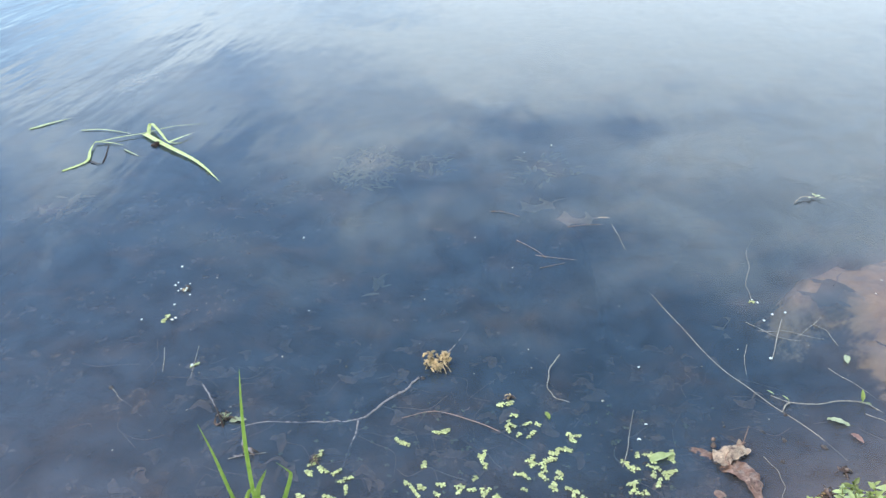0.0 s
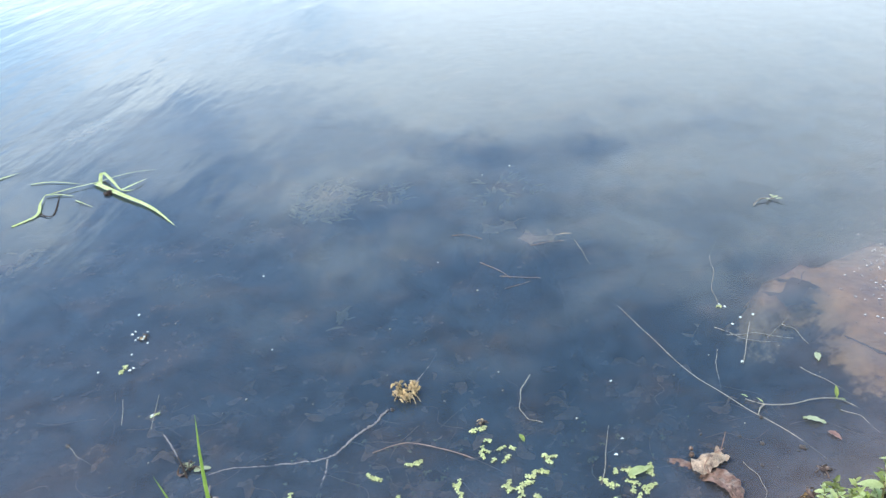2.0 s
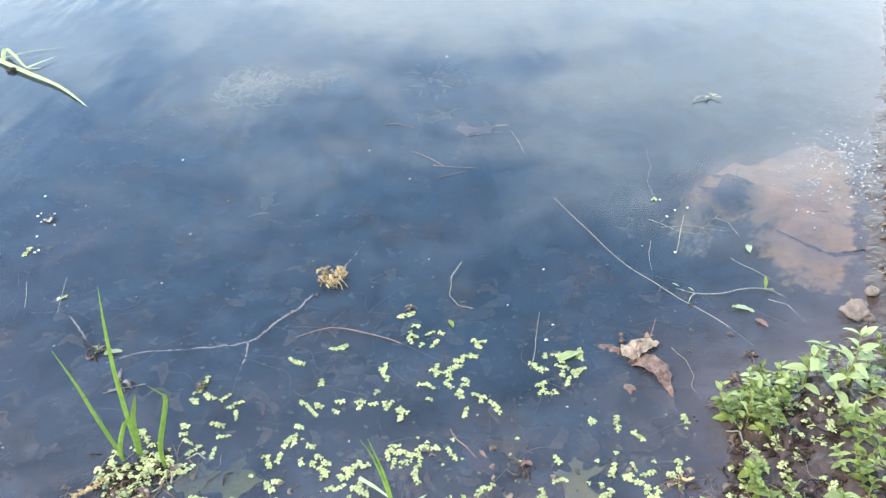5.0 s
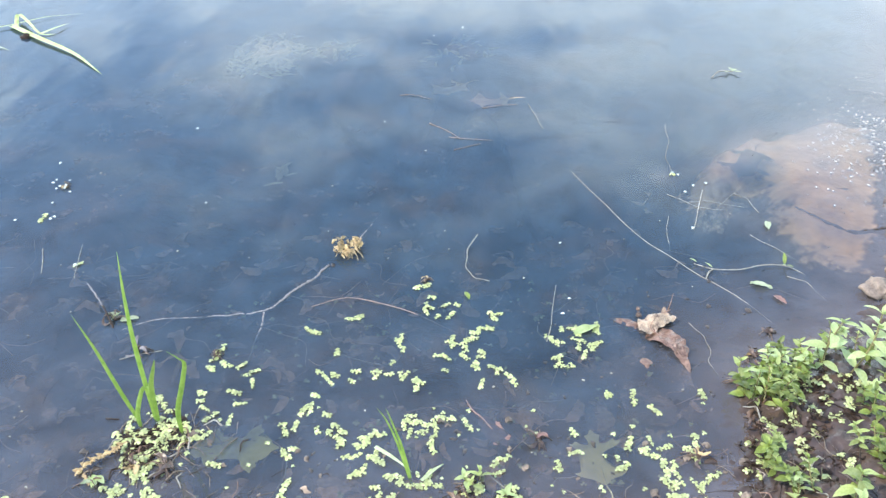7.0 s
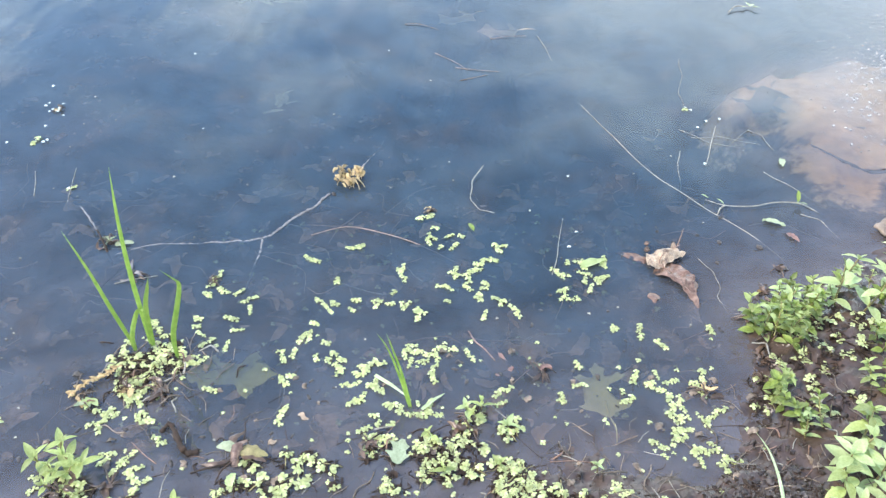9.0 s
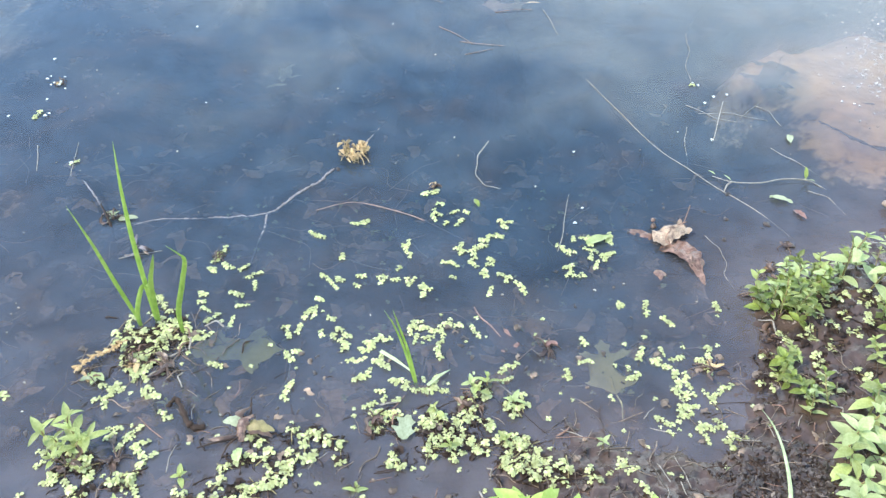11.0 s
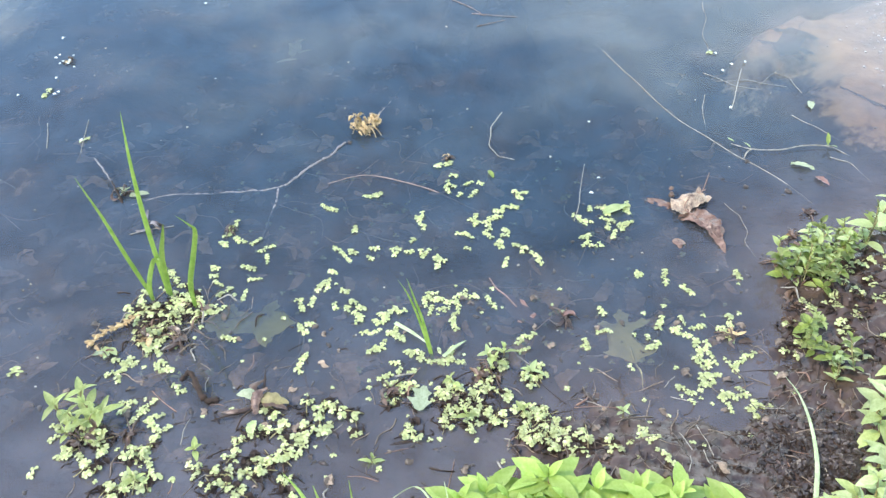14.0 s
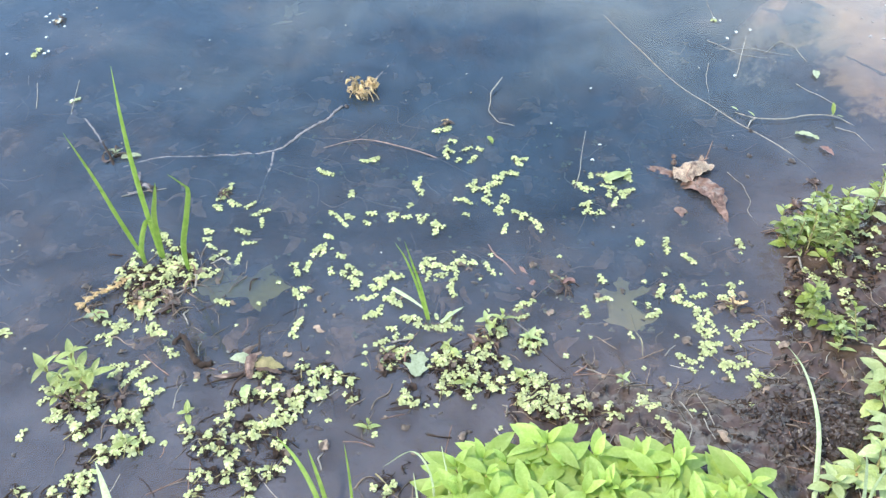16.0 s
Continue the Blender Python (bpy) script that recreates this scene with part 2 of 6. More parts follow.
STEM = material("plant_stem", (0.16, 0.13, 0.05), (0.34, 0.28, 0.11), scale=120, rough=0.55, vary=0.2)
STRAW = material("dry_straw", (0.15, 0.125, 0.095), (0.40, 0.355, 0.28), scale=130, rough=0.6, vary=0.2)
TWIG = material("pale_twig", (0.11, 0.09, 0.085), (0.29, 0.255, 0.24), scale=110, rough=0.65, bump=0.6, vary=0.15)
DARK_TWIG = material("dark_twig", (0.022, 0.015, 0.010), (0.060, 0.036, 0.024), scale=110, rough=0.65, bump=0.6, vary=0.2, spec=0.2)
RED_TWIG = material("reddish_stalk", (0.12, 0.06, 0.038), (0.29, 0.165, 0.105), scale=110, rough=0.55, vary=0.2)
TAN_TWIG = material("tan_stalk", (0.13, 0.08, 0.055), (0.29, 0.19, 0.14), scale=110, rough=0.55, vary=0.2)
SEED = material("dry_seed_head", (0.27, 0.165, 0.06), (0.60, 0.44, 0.22), scale=120, rough=0.6, bump=0.5, vary=0.3)
OAK_DRY = material("dry_oak_leaf", (0.060, 0.032, 0.020), (0.56, 0.41, 0.265), scale=75, rough=0.38, bump=1.0, vary=0.08)
OAK_WET = material("wet_oak_leaf", (0.045, 0.022, 0.015), (0.30, 0.175, 0.115), scale=75, rough=0.22, bump=1.0, vary=0.08)
OAK_SUNK = material("sunken_oak_leaf", (0.13, 0.08, 0.06), (0.38, 0.25, 0.185), scale=25, rough=0.6, bump=0.5, vary=0.35, silted=22.0)
OAK_GREEN = material("sunken_green_leaf", (0.36, 0.34, 0.12), (0.58, 0.54, 0.23), scale=25, rough=0.5, bump=0.4, vary=0.1)
OAK_PALE = material("sunken_pale_leaf", (0.58, 0.51, 0.22), (0.78, 0.70, 0.34), scale=30, rough=0.5, bump=0.4, vary=0.1)
OAK_TAN = material("tan_leaf", (0.36, 0.24, 0.13), (0.66, 0.48, 0.30), scale=30, rough=0.5, bump=0.4, vary=0.1)
OAK_RED = material("sunken_red_leaf", (0.13, 0.065, 0.048), (0.32, 0.185, 0.14), scale=35, rough=0.45, bump=0.5, vary=0.1)
OAK_DARK = material("waterlogged_leaf", (0.014, 0.014, 0.016), (0.045, 0.04, 0.04), scale=30, rough=0.5, bump=0.4, vary=0.1)
WHITE = material("white_petal", (0.50, 0.54, 0.46), (0.74, 0.77, 0.68), scale=90, rough=0.5, bump=0.2, vary=0.08)
STONE = material("pale_pebble", (0.08, 0.052, 0.032), (0.34, 0.24, 0.16), scale=45, rough=0.75, bump=0.5, vary=0.35)
# near-white colour stands in for sun glints on wet stones
GLINT_PEBBLE = material("glint_pebble", (0.34, 0.31, 0.27), (0.72, 0.68, 0.62), scale=45, rough=0.15, bump=0.3, vary=0.25)
ROCK = material("tan_rock", (0.10, 0.072, 0.05), (0.34, 0.25, 0.18), scale=35, rough=0.6, bump=0.9, vary=0.1)
DEAD = material("sodden_leaf", (0.030, 0.019, 0.013), (0.16, 0.095, 0.058), scale=60, rough=0.28, bump=0.8, vary=0.35)
CLOD = material("mud_clod", (0.018, 0.012, 0.009), (0.085, 0.060, 0.045), scale=50, rough=0.4, bump=1.0, vary=0.3)
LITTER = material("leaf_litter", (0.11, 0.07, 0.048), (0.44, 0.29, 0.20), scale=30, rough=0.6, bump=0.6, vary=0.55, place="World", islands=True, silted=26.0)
FIBRE = material("dead_fibre", (0.035, 0.024, 0.016), (0.24, 0.17, 0.11), scale=60, rough=0.45, bump=0.3, vary=0.6, place="World", islands=True)
ROOTLET = material("rootlet", (0.15, 0.085, 0.05), (0.42, 0.27, 0.18), scale=40, rough=0.6, bump=0.2, vary=0.5, place="World", islands=True)
SCRAP = material("pale_scrap", (0.09, 0.065, 0.04), (0.42, 0.39, 0.30), scale=50, rough=0.5, bump=0.2, vary=0.5, place="World", islands=True)
DIM_WEED = material("sunken_weed", (0.14, 0.15, 0.06), (0.36, 0.36, 0.17), scale=40, rough=0.6, bump=0.2, vary=0.5, place="World", islands=True)
LOOSE_WEED = material("loose_weed", (0.28, 0.31, 0.09), (0.60, 0.62, 0.32), scale=130, rough=0.5, bump=0.2, vary=0.3, place="World", islands=True)
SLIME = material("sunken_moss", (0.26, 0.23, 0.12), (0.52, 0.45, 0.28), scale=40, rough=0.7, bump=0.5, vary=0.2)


# ---- building helpers ----
def mesh_of(bm, name, mat, smooth=True):
    me = bpy.data.meshes.new(name)
    bm.normal_update()
    bm.to_mesh(me)
    bm.free()
    me.materials.append(mat)
    if smooth:
        me.polygons.foreach_set("use_smooth", [True] * len(me.polygons))
    return me


def part(name, data, parent, m=None, label=""):
    ob = new(name, data)
    ob.parent = parent
    if m is not None:
        ob.matrix_basis = m
    return tagged(ob, label)


def thing(name, m, label, category, group="", kind="", data=None):
    ob = new(name, data)
    ob.matrix_basis = m
    if data is None:
        ob.empty_display_size = 0.02
    return tagged(ob, label, category, group, kind)


SHORE = [(-60.0, -14.0), (-6.0, -0.6), (-3.0, 0.5), (-1.0, 1.10), (-0.5, 1.25), (-0.2, 1.31), (0.05, 1.38), (0.13, 1.46), (0.22, 1.54),
         (0.36, 1.50), (0.43, 1.54), (0.47, 1.64), (0.50, 1.76), (0.60, 1.85), (0.75, 1.91), (0.88, 1.98), (0.95, 2.16),
         (1.24, 2.68), (1.58, 3.27), (2.3, 4.6), (6.0, 9.0), (60.0, 60.0)]
SAND = [(0.64, 2.50), (0.70, 2.63), (0.80, 2.72), (0.885, 2.74), (0.95, 2.73), (1.03, 2.77), (1.12, 2.80), (1.17, 2.67), (1.08, 2.40), (0.97, 2.18), (0.915, 2.105), (0.89, 2.10), (0.865, 2.135), (0.81, 2.17), (0.81, 2.245),
        (0.795, 2.32), (0.80, 2.40), (0.84, 2.47), (0.835, 2.52), (0.78, 2.49), (0.74, 2.45), (0.70, 2.435)]
# low hummocks of mud and roots that carry the weeds: x, y, radius, height
HUMMOCKS = [(-0.50, 1.50, 0.05, 0.005), (-0.44, 1.44, 0.04, 0.004), (-0.27, 1.54, 0.04, 0.004), (-0.25, 1.47, 0.06, 0.003), (-0.30, 1.40, 0.08, 0.004),
            (-0.44, 1.69, 0.06, 0.006), (0.00, 1.53, 0.05, 0.004), (0.05, 1.60, 0.03, 0.006), (0.11, 1.47, 0.05, 0.005), (-0.40, 1.64, 0.04, 0.005), (0.44, 1.43, 0.05, 0.022)]
# places where sunken growth nears the surface: x, y, radius, depth left
SHOALS = [(-0.48, 3.38, 0.22, 0.03), (0.17, 2.93, 0.18, 0.022), (-0.33, 2.50, 0.06, 0.05), (-1.76, 4.35, 0.16, 0.03), (0.12, 3.35, 0.16, 0.05), (0.57, 2.48, 0.07, 0.03), (-1.47, 3.0, 0.12, 0.04), (-0.80, 2.45, 0.10, 0.05)]

# hollows that hold water near the margin: x, y, radius, depth
POOLS = [(0.255, 1.645, 0.075, 0.020), (-0.31, 1.68, 0.10, 0.012), (0.40, 1.78, 0.08, 0.012), (0.12, 1.68, 0.08, 0.01), (0.42, 1.68, 0.05, 0.012), (0.30, 1.545, 0.045, 0.010), (0.355, 1.51, 0.03, 0.010), (0.25, 1.50, 0.03, 0.008), (0.47, 1.60, 0.025, 0.008), (0.33, 1.44, 0.025, 0.008)]


def to_line(x, y, line, closed=False):
    best = np.full(x.shape, 1e9)
    pairs = zip(line, line[1:] + ([line[0]] if closed else []))
    for (ax, ay), (bx, by) in pairs:
        dx, dy = bx - ax, by - ay
        u = np.clip(((x - ax) * dx + (y - ay) * dy) / (dx * dx + dy * dy), 0, 1)
        best = np.minimum(best, np.hypot(x - ax - u * dx, y - ay - u * dy))
    return best


def inside(x, y, poly):
    odd = np.zeros(x.shape, bool)
    for (ax, ay), (bx, by) in zip(poly, poly[1:] + [poly[0]]):
        odd ^= ((ay > y) != (by > y)) & (x < (bx - ax) * (y - ay) / (by - ay + 1e-12) + ax)
    return odd


def lumps(x, y, scale, octaves=3):
    return np.array([noise.fractal((a * scale, b * scale, 3.1), 0.9, 2.1, octaves) for a, b in zip(x.ravel(), y.ravel())]).reshape(x.shape)


def relief(x, y):
    """Height of the ground and share of sand."""
    x, y = np.asarray(x, float), np.asarray(y, float)
    wob = lumps(x, y, 7.0)
    d = to_line(x, y, SHORE) * np.where(y > np.interp(x, [p[0] for p in SHORE], [p[1] for p in SHORE]), 1, -1) + 0.02 * wob
    wet = np.clip(d, 0, None)
    z = -np.minimum((0.03 * wet + 0.15 * wet ** 2) * np.interp(x, [-0.8, -0.1, 0.30], [0.34, 1.2, 4.6]), 1.5)
    dry = np.clip(-d, 0, None)
    z += 0.029 * (1 - np.exp(-dry / 0.13)) + 0.5 * (1 - np.exp(-dry / 6.0))
    s = np.where(inside(x, y, SAND), 1, -1) * to_line(x, y, SAND, True) + 0.02 * lumps(x, y, 11.0) + 0.015 * lumps(x, y, 24.0)
    sand = np.clip(0.5 + s / 0.13, 0, 1) * np.clip((d - 0.015) / 0.05, 0, 1)
    z = z * (1 - sand) + np.maximum(z, -0.009 - 0.008 * wob) * sand
    for hx, hy, r, h in HUMMOCKS:
        z += (h * (0.4 + 1.2 * wob) + np.clip(-z, 0, 0.02)) * np.exp(-(((x - hx) ** 2 + (y - hy) ** 2) / r ** 2) ** 1.5)
    for hx, hy, r, deep in SHOALS:
        w = np.exp(-((x - hx) ** 2 + (y - hy) ** 2) / r ** 2)
        z = np.where(z < -deep, z * (1 - w) - deep * w, z)
    rough_zone = np.clip((0.10 - d) / 0.14, 0.12, 1)
    rough_zone = rough_zone * np.interp(x, [-0.15, 0.18], [0.22, 1.0])
    z -= 0.010 * np.clip(wet / 0.10, 0, 1) * np.interp(x, [-0.2, 0.12], [1.0, 0.0])
    z += rough_zone * (0.008 * lumps(x, y, 30.0, 4) + 0.010 * np.abs(lumps(x, y, 70.0, 3)))
    z += 0.008 * np.clip(d, 0, 0.6) * wob
    for hx, hy, r, deep in POOLS:
        z -= deep * np.exp(-((x - hx) ** 2 + (y - hy) ** 2) / r ** 2)
    return z, sand


def height(x, y):
    return float(relief(np.array([x]), np.array([y]))[0][0])


def axis(lo, hi, a, b, fine, mid, reach):
    """Grid lines: fine between lo and hi, coarser to a and b, then growing out to the reach."""
    inner = list(np.arange(lo, hi + 1e-6, fine))
    left, right = list(np.arange(a, lo - fine / 2, mid)), list(np.arange(hi + mid, b + 1e-6, mid))
    out_l, out_r, s, v = [], [], mid, 0.0
    while v < reach:
        s *= 1.5
        v += s
        out_l.append(a - v)
        out_r.append(b + v)
    return np.array(out_l[::-1] + left + inner + right + out_r)


# ---- ground and water ----
gx, gy = axis(-0.62, 0.80, -2.6, 2.6, 0.006, 0.035, 900), axis(1.24, 1.96, -0.4, 5.2, 0.006, 0.035, 900)
X, Y = np.meshgrid(gx, gy)
Z, S = relief(X, Y)
nx, ny = len(gx), len(gy)
quads = [(j * nx + i, j * nx + i + 1, (j + 1) * nx + i + 1, (j + 1) * nx + i) for j in range(ny - 1) for i in range(nx - 1)]
me = bpy.data.meshes.new("ground")
me.from_pydata(np.column_stack([X.ravel(), Y.ravel(), Z.ravel()]).tolist(), [], quads)
me.attributes.new("sand", "FLOAT", "POINT").data.foreach_set("value", S.ravel().astype(np.float32))
me.polygons.foreach_set("use_smooth", [True] * len(me.polygons))
me.materials.append(GROUND)
thing("ground", Matrix(), "dark wet mud bank and silty pond bottom with a pale sandy shoal", "ground", kind="structure", data=me)

low = (Z < 0.006).ravel()
me = bpy.data.meshes.new("water")
used = [q for q in quads if low[q[0]] or low[q[1]] or low[q[2]] or low[q[3]]]
keep = sorted({v for q in used for v in q})
renamed = {v: i for i, v in enumerate(keep)}
flat = np.column_stack([X.ravel(), Y.ravel(), np.zeros(X.size)])[keep]
me.from_pydata(flat.tolist(), [], [tuple(renamed[v] for v in q) for q in used])
me.attributes.new("depth", "FLOAT", "POINT").data.foreach_set("value", np.clip(-Z.ravel()[keep], 0, 3).astype(np.float32))
me.polygons.foreach_set("use_smooth", [True] * len(me.polygons))
me.materials.append(WATER)
thing("water", Matrix(), "still murky pond water reflecting blue sky and white clouds", "water", kind="structure", data=me)


# ---- leaves, blades, twigs ----
def leaf_mesh(name, mat, length, width, fold=0.25, droop=0.2, tip=1.0, segs=6, wave=0.0, seed=0):
    """A leaf from its stalk at the origin along +y: folded along the midrib, drooping to its tip."""
    rnd = random.Random(seed)
    bm = bmesh.new()
    rows = []
    for i in range(segs + 1):
        s = i / segs
        w = width / 2 * math.sin(math.pi * (0.04 + 0.94 * s ** 0.85)) ** (0.9 if tip > 0.8 else 0.6)
        if i == segs:
            w *= 0.25
        y, z = length * s, length * (0.22 * s - droop * s * s)
        k = wave * width * rnd.uniform(-1, 1)
        rows.append([bm.verts.new(v) for v in ((-w, y, z + fold * w + k), (-w * 0.5, y, z + fold * w * 0.35), (0, y, z - fold * w * 0.3), (w * 0.5, y, z + fold * w * 0.35), (w, y, z + fold * w - k))])
    for a, b in zip(rows, rows[1:]):
        for i in range(4):
            bm.faces.new((a[i], a[i + 1], b[i + 1], b[i]))
    return mesh_of(bm, name, mat)


def bend(points, steps=6):
    """A smooth line through the given points."""
    p = [Vector(q) for q in points]
    p = [2 * p[0] - p[1]] + p + [2 * p[-1] - p[-2]]
    line = []
    for a, b, c, d in zip(p, p[1:], p[2:], p[3:]):
        for i in range(steps):
            u = i / steps
            line.append(0.5 * (2 * b + (c - a) * u + (2 * a - 5 * b + 4 * c - d) * u * u + (3 * b - a - 3 * c + d) * u ** 3))
    return line + [p[-2]]


def tube_bm(bm, points, r0, r1, sides=6, rough=0.0, seed=0, steps=6):
    rnd = random.Random(seed)
    line = bend(points, steps)
    rings = []
    for i, q in enumerate(line):
        way = (line[min(i + 1, len(line) - 1)] - line[max(i - 1, 0)]).normalized()
        u = way.orthogonal().normalized()
        v = way.cross(u)
        r = (r0 + (r1 - r0) * i / (len(line) - 1)) * (1 + rough * rnd.uniform(-1, 1))
        q = q + (u * rnd.uniform(-1, 1) + v * rnd.uniform(-1, 1)) * r * rough
        rings.append([bm.verts.new(q + r * (math.cos(2 * math.pi * k / sides) * u + math.sin(2 * math.pi * k / sides) * v)) for k in range(sides)])
    for a, b in zip(rings, rings[1:]):
        for k in range(sides):
            bm.faces.new((a[k], a[(k + 1) % sides], b[(k + 1) % sides], b[k]))
    bm.faces.new(rings[0][::-1])
    bm.faces.new(rings[-1])


def tube(name, mat, points, r0, r1, sides=6, rough=0.0, seed=0):
    bm = bmesh.new()
    tube_bm(bm, points, r0, r1, sides, rough, seed)
    return mesh_of(bm, name, mat)


def blade_mesh(name, mat, points, width, side=(1, 0, 0), crease=0.25, base=0.6):
    """A grass blade along the points: a creased ribbon, wide in its lower half and tapering to a point."""
    bm = bmesh.new()
    line = bend(points, 6)
    rows = []
    for i, q in enumerate(line):
        s = i / (len(line) - 1)
        way = (line[min(i + 1, len(line) - 1)] - line[max(i - 1, 0)]).normalized()
        u = (Vector(side) - way * way.dot(Vector(side))).normalized()
        v = way.cross(u)
        w = width / 2 * min(1, base + 2 * s) * (1 - s ** 2.2) + 0.0002
        rows.append([bm.verts.new(q + u * w + v * w * crease), bm.verts.new(q - v * w * crease), bm.verts.new(q - u * w + v * w * crease)])
    for a, b in zip(rows, rows[1:]):
        bm.faces.new((a[0], a[1], b[1], b[0]))
        bm.faces.new((a[1], a[2], b[2], b[1]))
    return mesh_of(bm, name, mat)


def oak_mesh(name, mat, length, width, lobes=3, curl=0.1, seed=0, segs=60, depth=0.72, sides=(1.0, 1.0), shear=0.38):
    """A lobed oak leaf, stalk at the origin, along +y, with pointed lobes that reach forward and a wavy blade."""
    rnd = random.Random(seed)
    bm = bmesh.new()
    rows = []
    ph = rnd.uniform(-0.05, 0.05)
    for i in range(segs + 1):
        s = i / segs
        env = math.sin(math.pi * min(1, 0.10 + 0.9 * s) ** 0.8) ** 0.7 if s < 1 else 0
        line = []
        for sgn in (-1, 1):
            u = (s * (lobes + 0.35) + ph * sgn) % 1.0
            tooth = max(0.0, 1 - abs(u - 0.60) / 0.40) ** 1.3 + 0.10 * max(0.0, math.sin(31 * s + seed + sgn))
            w = width / 2 * sides[sgn > 0] * env * ((1 - depth) + depth * tooth) + 0.002
            line.append((sgn, w))
        row = []
        for f in (1, 0.66, 0.33):
            w = line[0][1] * f
            row.append((-w, s * length + shear * w, w))
        row.append((0, s * length, 0))
        for f in (0.33, 0.66, 1):
            w = line[1][1] * f
            row.append((w, s * length + shear * w, w))
        vs = []
        for (x, y, w) in row:
            z = curl * length * (0.9 * (w / width) ** 2 * 4 * 0.5 + 0.25 * (s - 0.5) ** 2 * 4) + 0.05 * curl * length * math.sin(9 * s + 17 * x / width + seed)
            z += curl * 0.22 * length * noise.noise((x * 40, y * 40, seed * 1.7))
            vs.append(bm.verts.new((x, y, z)))
        rows.append(vs)
    for a, b in zip(rows, rows[1:]):
        for i in range(6):
            bm.faces.new((a[i], a[i + 1], b[i + 1], b[i]))
    return mesh_of(bm, name, mat)


def sheet_mesh(name, mat, outline, lift, cuts=2, rounds=1):
    """A thin blade filling the outline, rounded a little at its corners and lifted by lift(x, y)."""
    for k in range(rounds):
        outline = [(a[0] * f + b[0] * (1 - f), a[1] * f + b[1] * (1 - f)) for a, b in zip(outline, outline[1:] + outline[:1]) for f in (0.78, 0.22)]
    bm = bmesh.new()
    bm.faces.new([bm.verts.new((x, y, 0)) for x, y in outline])
    bmesh.ops.triangulate(bm, faces=bm.faces[:])
    for k in range(cuts):
        bmesh.ops.subdivide_edges(bm, edges=[e for e in bm.edges if e.calc_length() > 0.006], cuts=1)
        bmesh.ops.triangulate(bm, faces=bm.faces[:])
    for v in bm.verts:
        v.co.z = lift(v.co.x, v.co.y)
    return mesh_of(bm, name, mat)


def pin_oak(length, lobes, waist, seed, ragged=0.12):
    """Outline of a deeply lobed oak leaf from its stalk along +y. lobes: height, reach, rise and breadth of each pair, as shares of the length."""
    rnd = random.Random(seed)
    side = []
    for sgn in (1, -1):
        pts = [(waist * 0.4, 0.0)]
        for y, reach, rise, breadth in lobes:
            k = lambda: rnd.uniform(1 - ragged, 1 + ragged)
            r, up = reach * k(), rise * k()
            pts += [(waist, y - breadth * 0.42), (0.40 * r, y - breadth * 0.26 + 0.3 * up), (0.74 * r, y - breadth * 0.20 + 0.55 * up), (r, y + up), (0.80 * r, y + 0.06 * breadth + 0.85 * up),
                    (0.70 * r, y + 0.24 * breadth + 0.95 * up), (0.45 * r, y + breadth * 0.16 + 0.5 * up), (waist * 1.1, y + breadth * 0.42)]
        pts += [(waist * 1.2, 0.80), (0.12, 0.87), (0.05, 0.90)]
        side.append([(sgn * x * length, y * length) for x, y in pts])
    return side[0] + [(0, length)] + side[1][::-1]


TWO_PAIRS = [(0.14, 0.40, 0.07, 0.24), (0.62, 0.42, 0.12, 0.22)]
THREE_PAIRS = [(0.16, 0.26, 0.04, 0.18), (0.40, 0.42, 0.08, 0.20), (0.66, 0.36, 0.10, 0.20)]


def oak_blade(name, mat, length, lobes, waist, seed, curl=0.03):
    return sheet_mesh(name, mat, pin_oak(length, lobes, waist, seed), lambda x, y: curl * length * (3.0 * (x / length) ** 2 + 0.8 * noise.noise((x * 38, y * 38, seed * 1.7))))


def lobe_mesh(name, mat, points, width, seed=0, fold=0.5, side=(1, 0, 0)):
    """A ragged, crumpled lobe of a dry leaf along the points, pointed at both ends."""
    bm = bmesh.new()
    line = bend(points, 8)
    rows = []
    for i, q in enumerate(line):
        s = i / (len(line) - 1)
        way = (line[min(i + 1, len(line) - 1)] - line[max(i - 1, 0)]).normalized()
        u = (Vector(side) - way * way.dot(Vector(side))).normalized()
        v = way.cross(u)
        row = []
        for sgn in (-1, 1):
            w = width / 2 * (math.sin(math.pi * (0.10 + 0.87 * s)) ** 0.8) * (1 + 0.55 * noise.noise((s * 7, sgn * 3, seed * 1.3))) + 0.0004
            row += [(sgn, w, f) for f in ((1, 0.55) if sgn < 0 else (0.55, 1))]
        row.insert(2, (0, 0, 0))
        rows.append([bm.verts.new(q + u * sgn * w * f + v * (fold * w * f * f + 0.15 * width * noise.noise((q.x * 110, q.y * 110, f * sgn * 2 + seed)))) for sgn, w, f in row])
    for a, b in zip(rows, rows[1:]):
        for i in range(4):
            bm.faces.new((a[i], a[i + 1], b[i + 1], b[i]))
    return mesh_of(bm, name, mat)


def lump_mesh(name, mat, size, seed=0, flat=0.6, detail=2, rough=0.35):
    bm = bmesh.new()
    bmesh.ops.create_icosphere(bm, subdivisions=detail, radius=1)
    for v in bm.verts:
        k = 1 + rough * noise.noise(v.co * 1.4 + Vector((seed * 7.3, 0, 0))) + 0.5 * rough * noise.noise(v.co * 3.3 + Vector((0, seed * 3.1, 0)))
        v.co = Vector((v.co.x * k, v.co.y * k, v.co.z * k * flat)) * size
    return mesh_of(bm, name, mat)


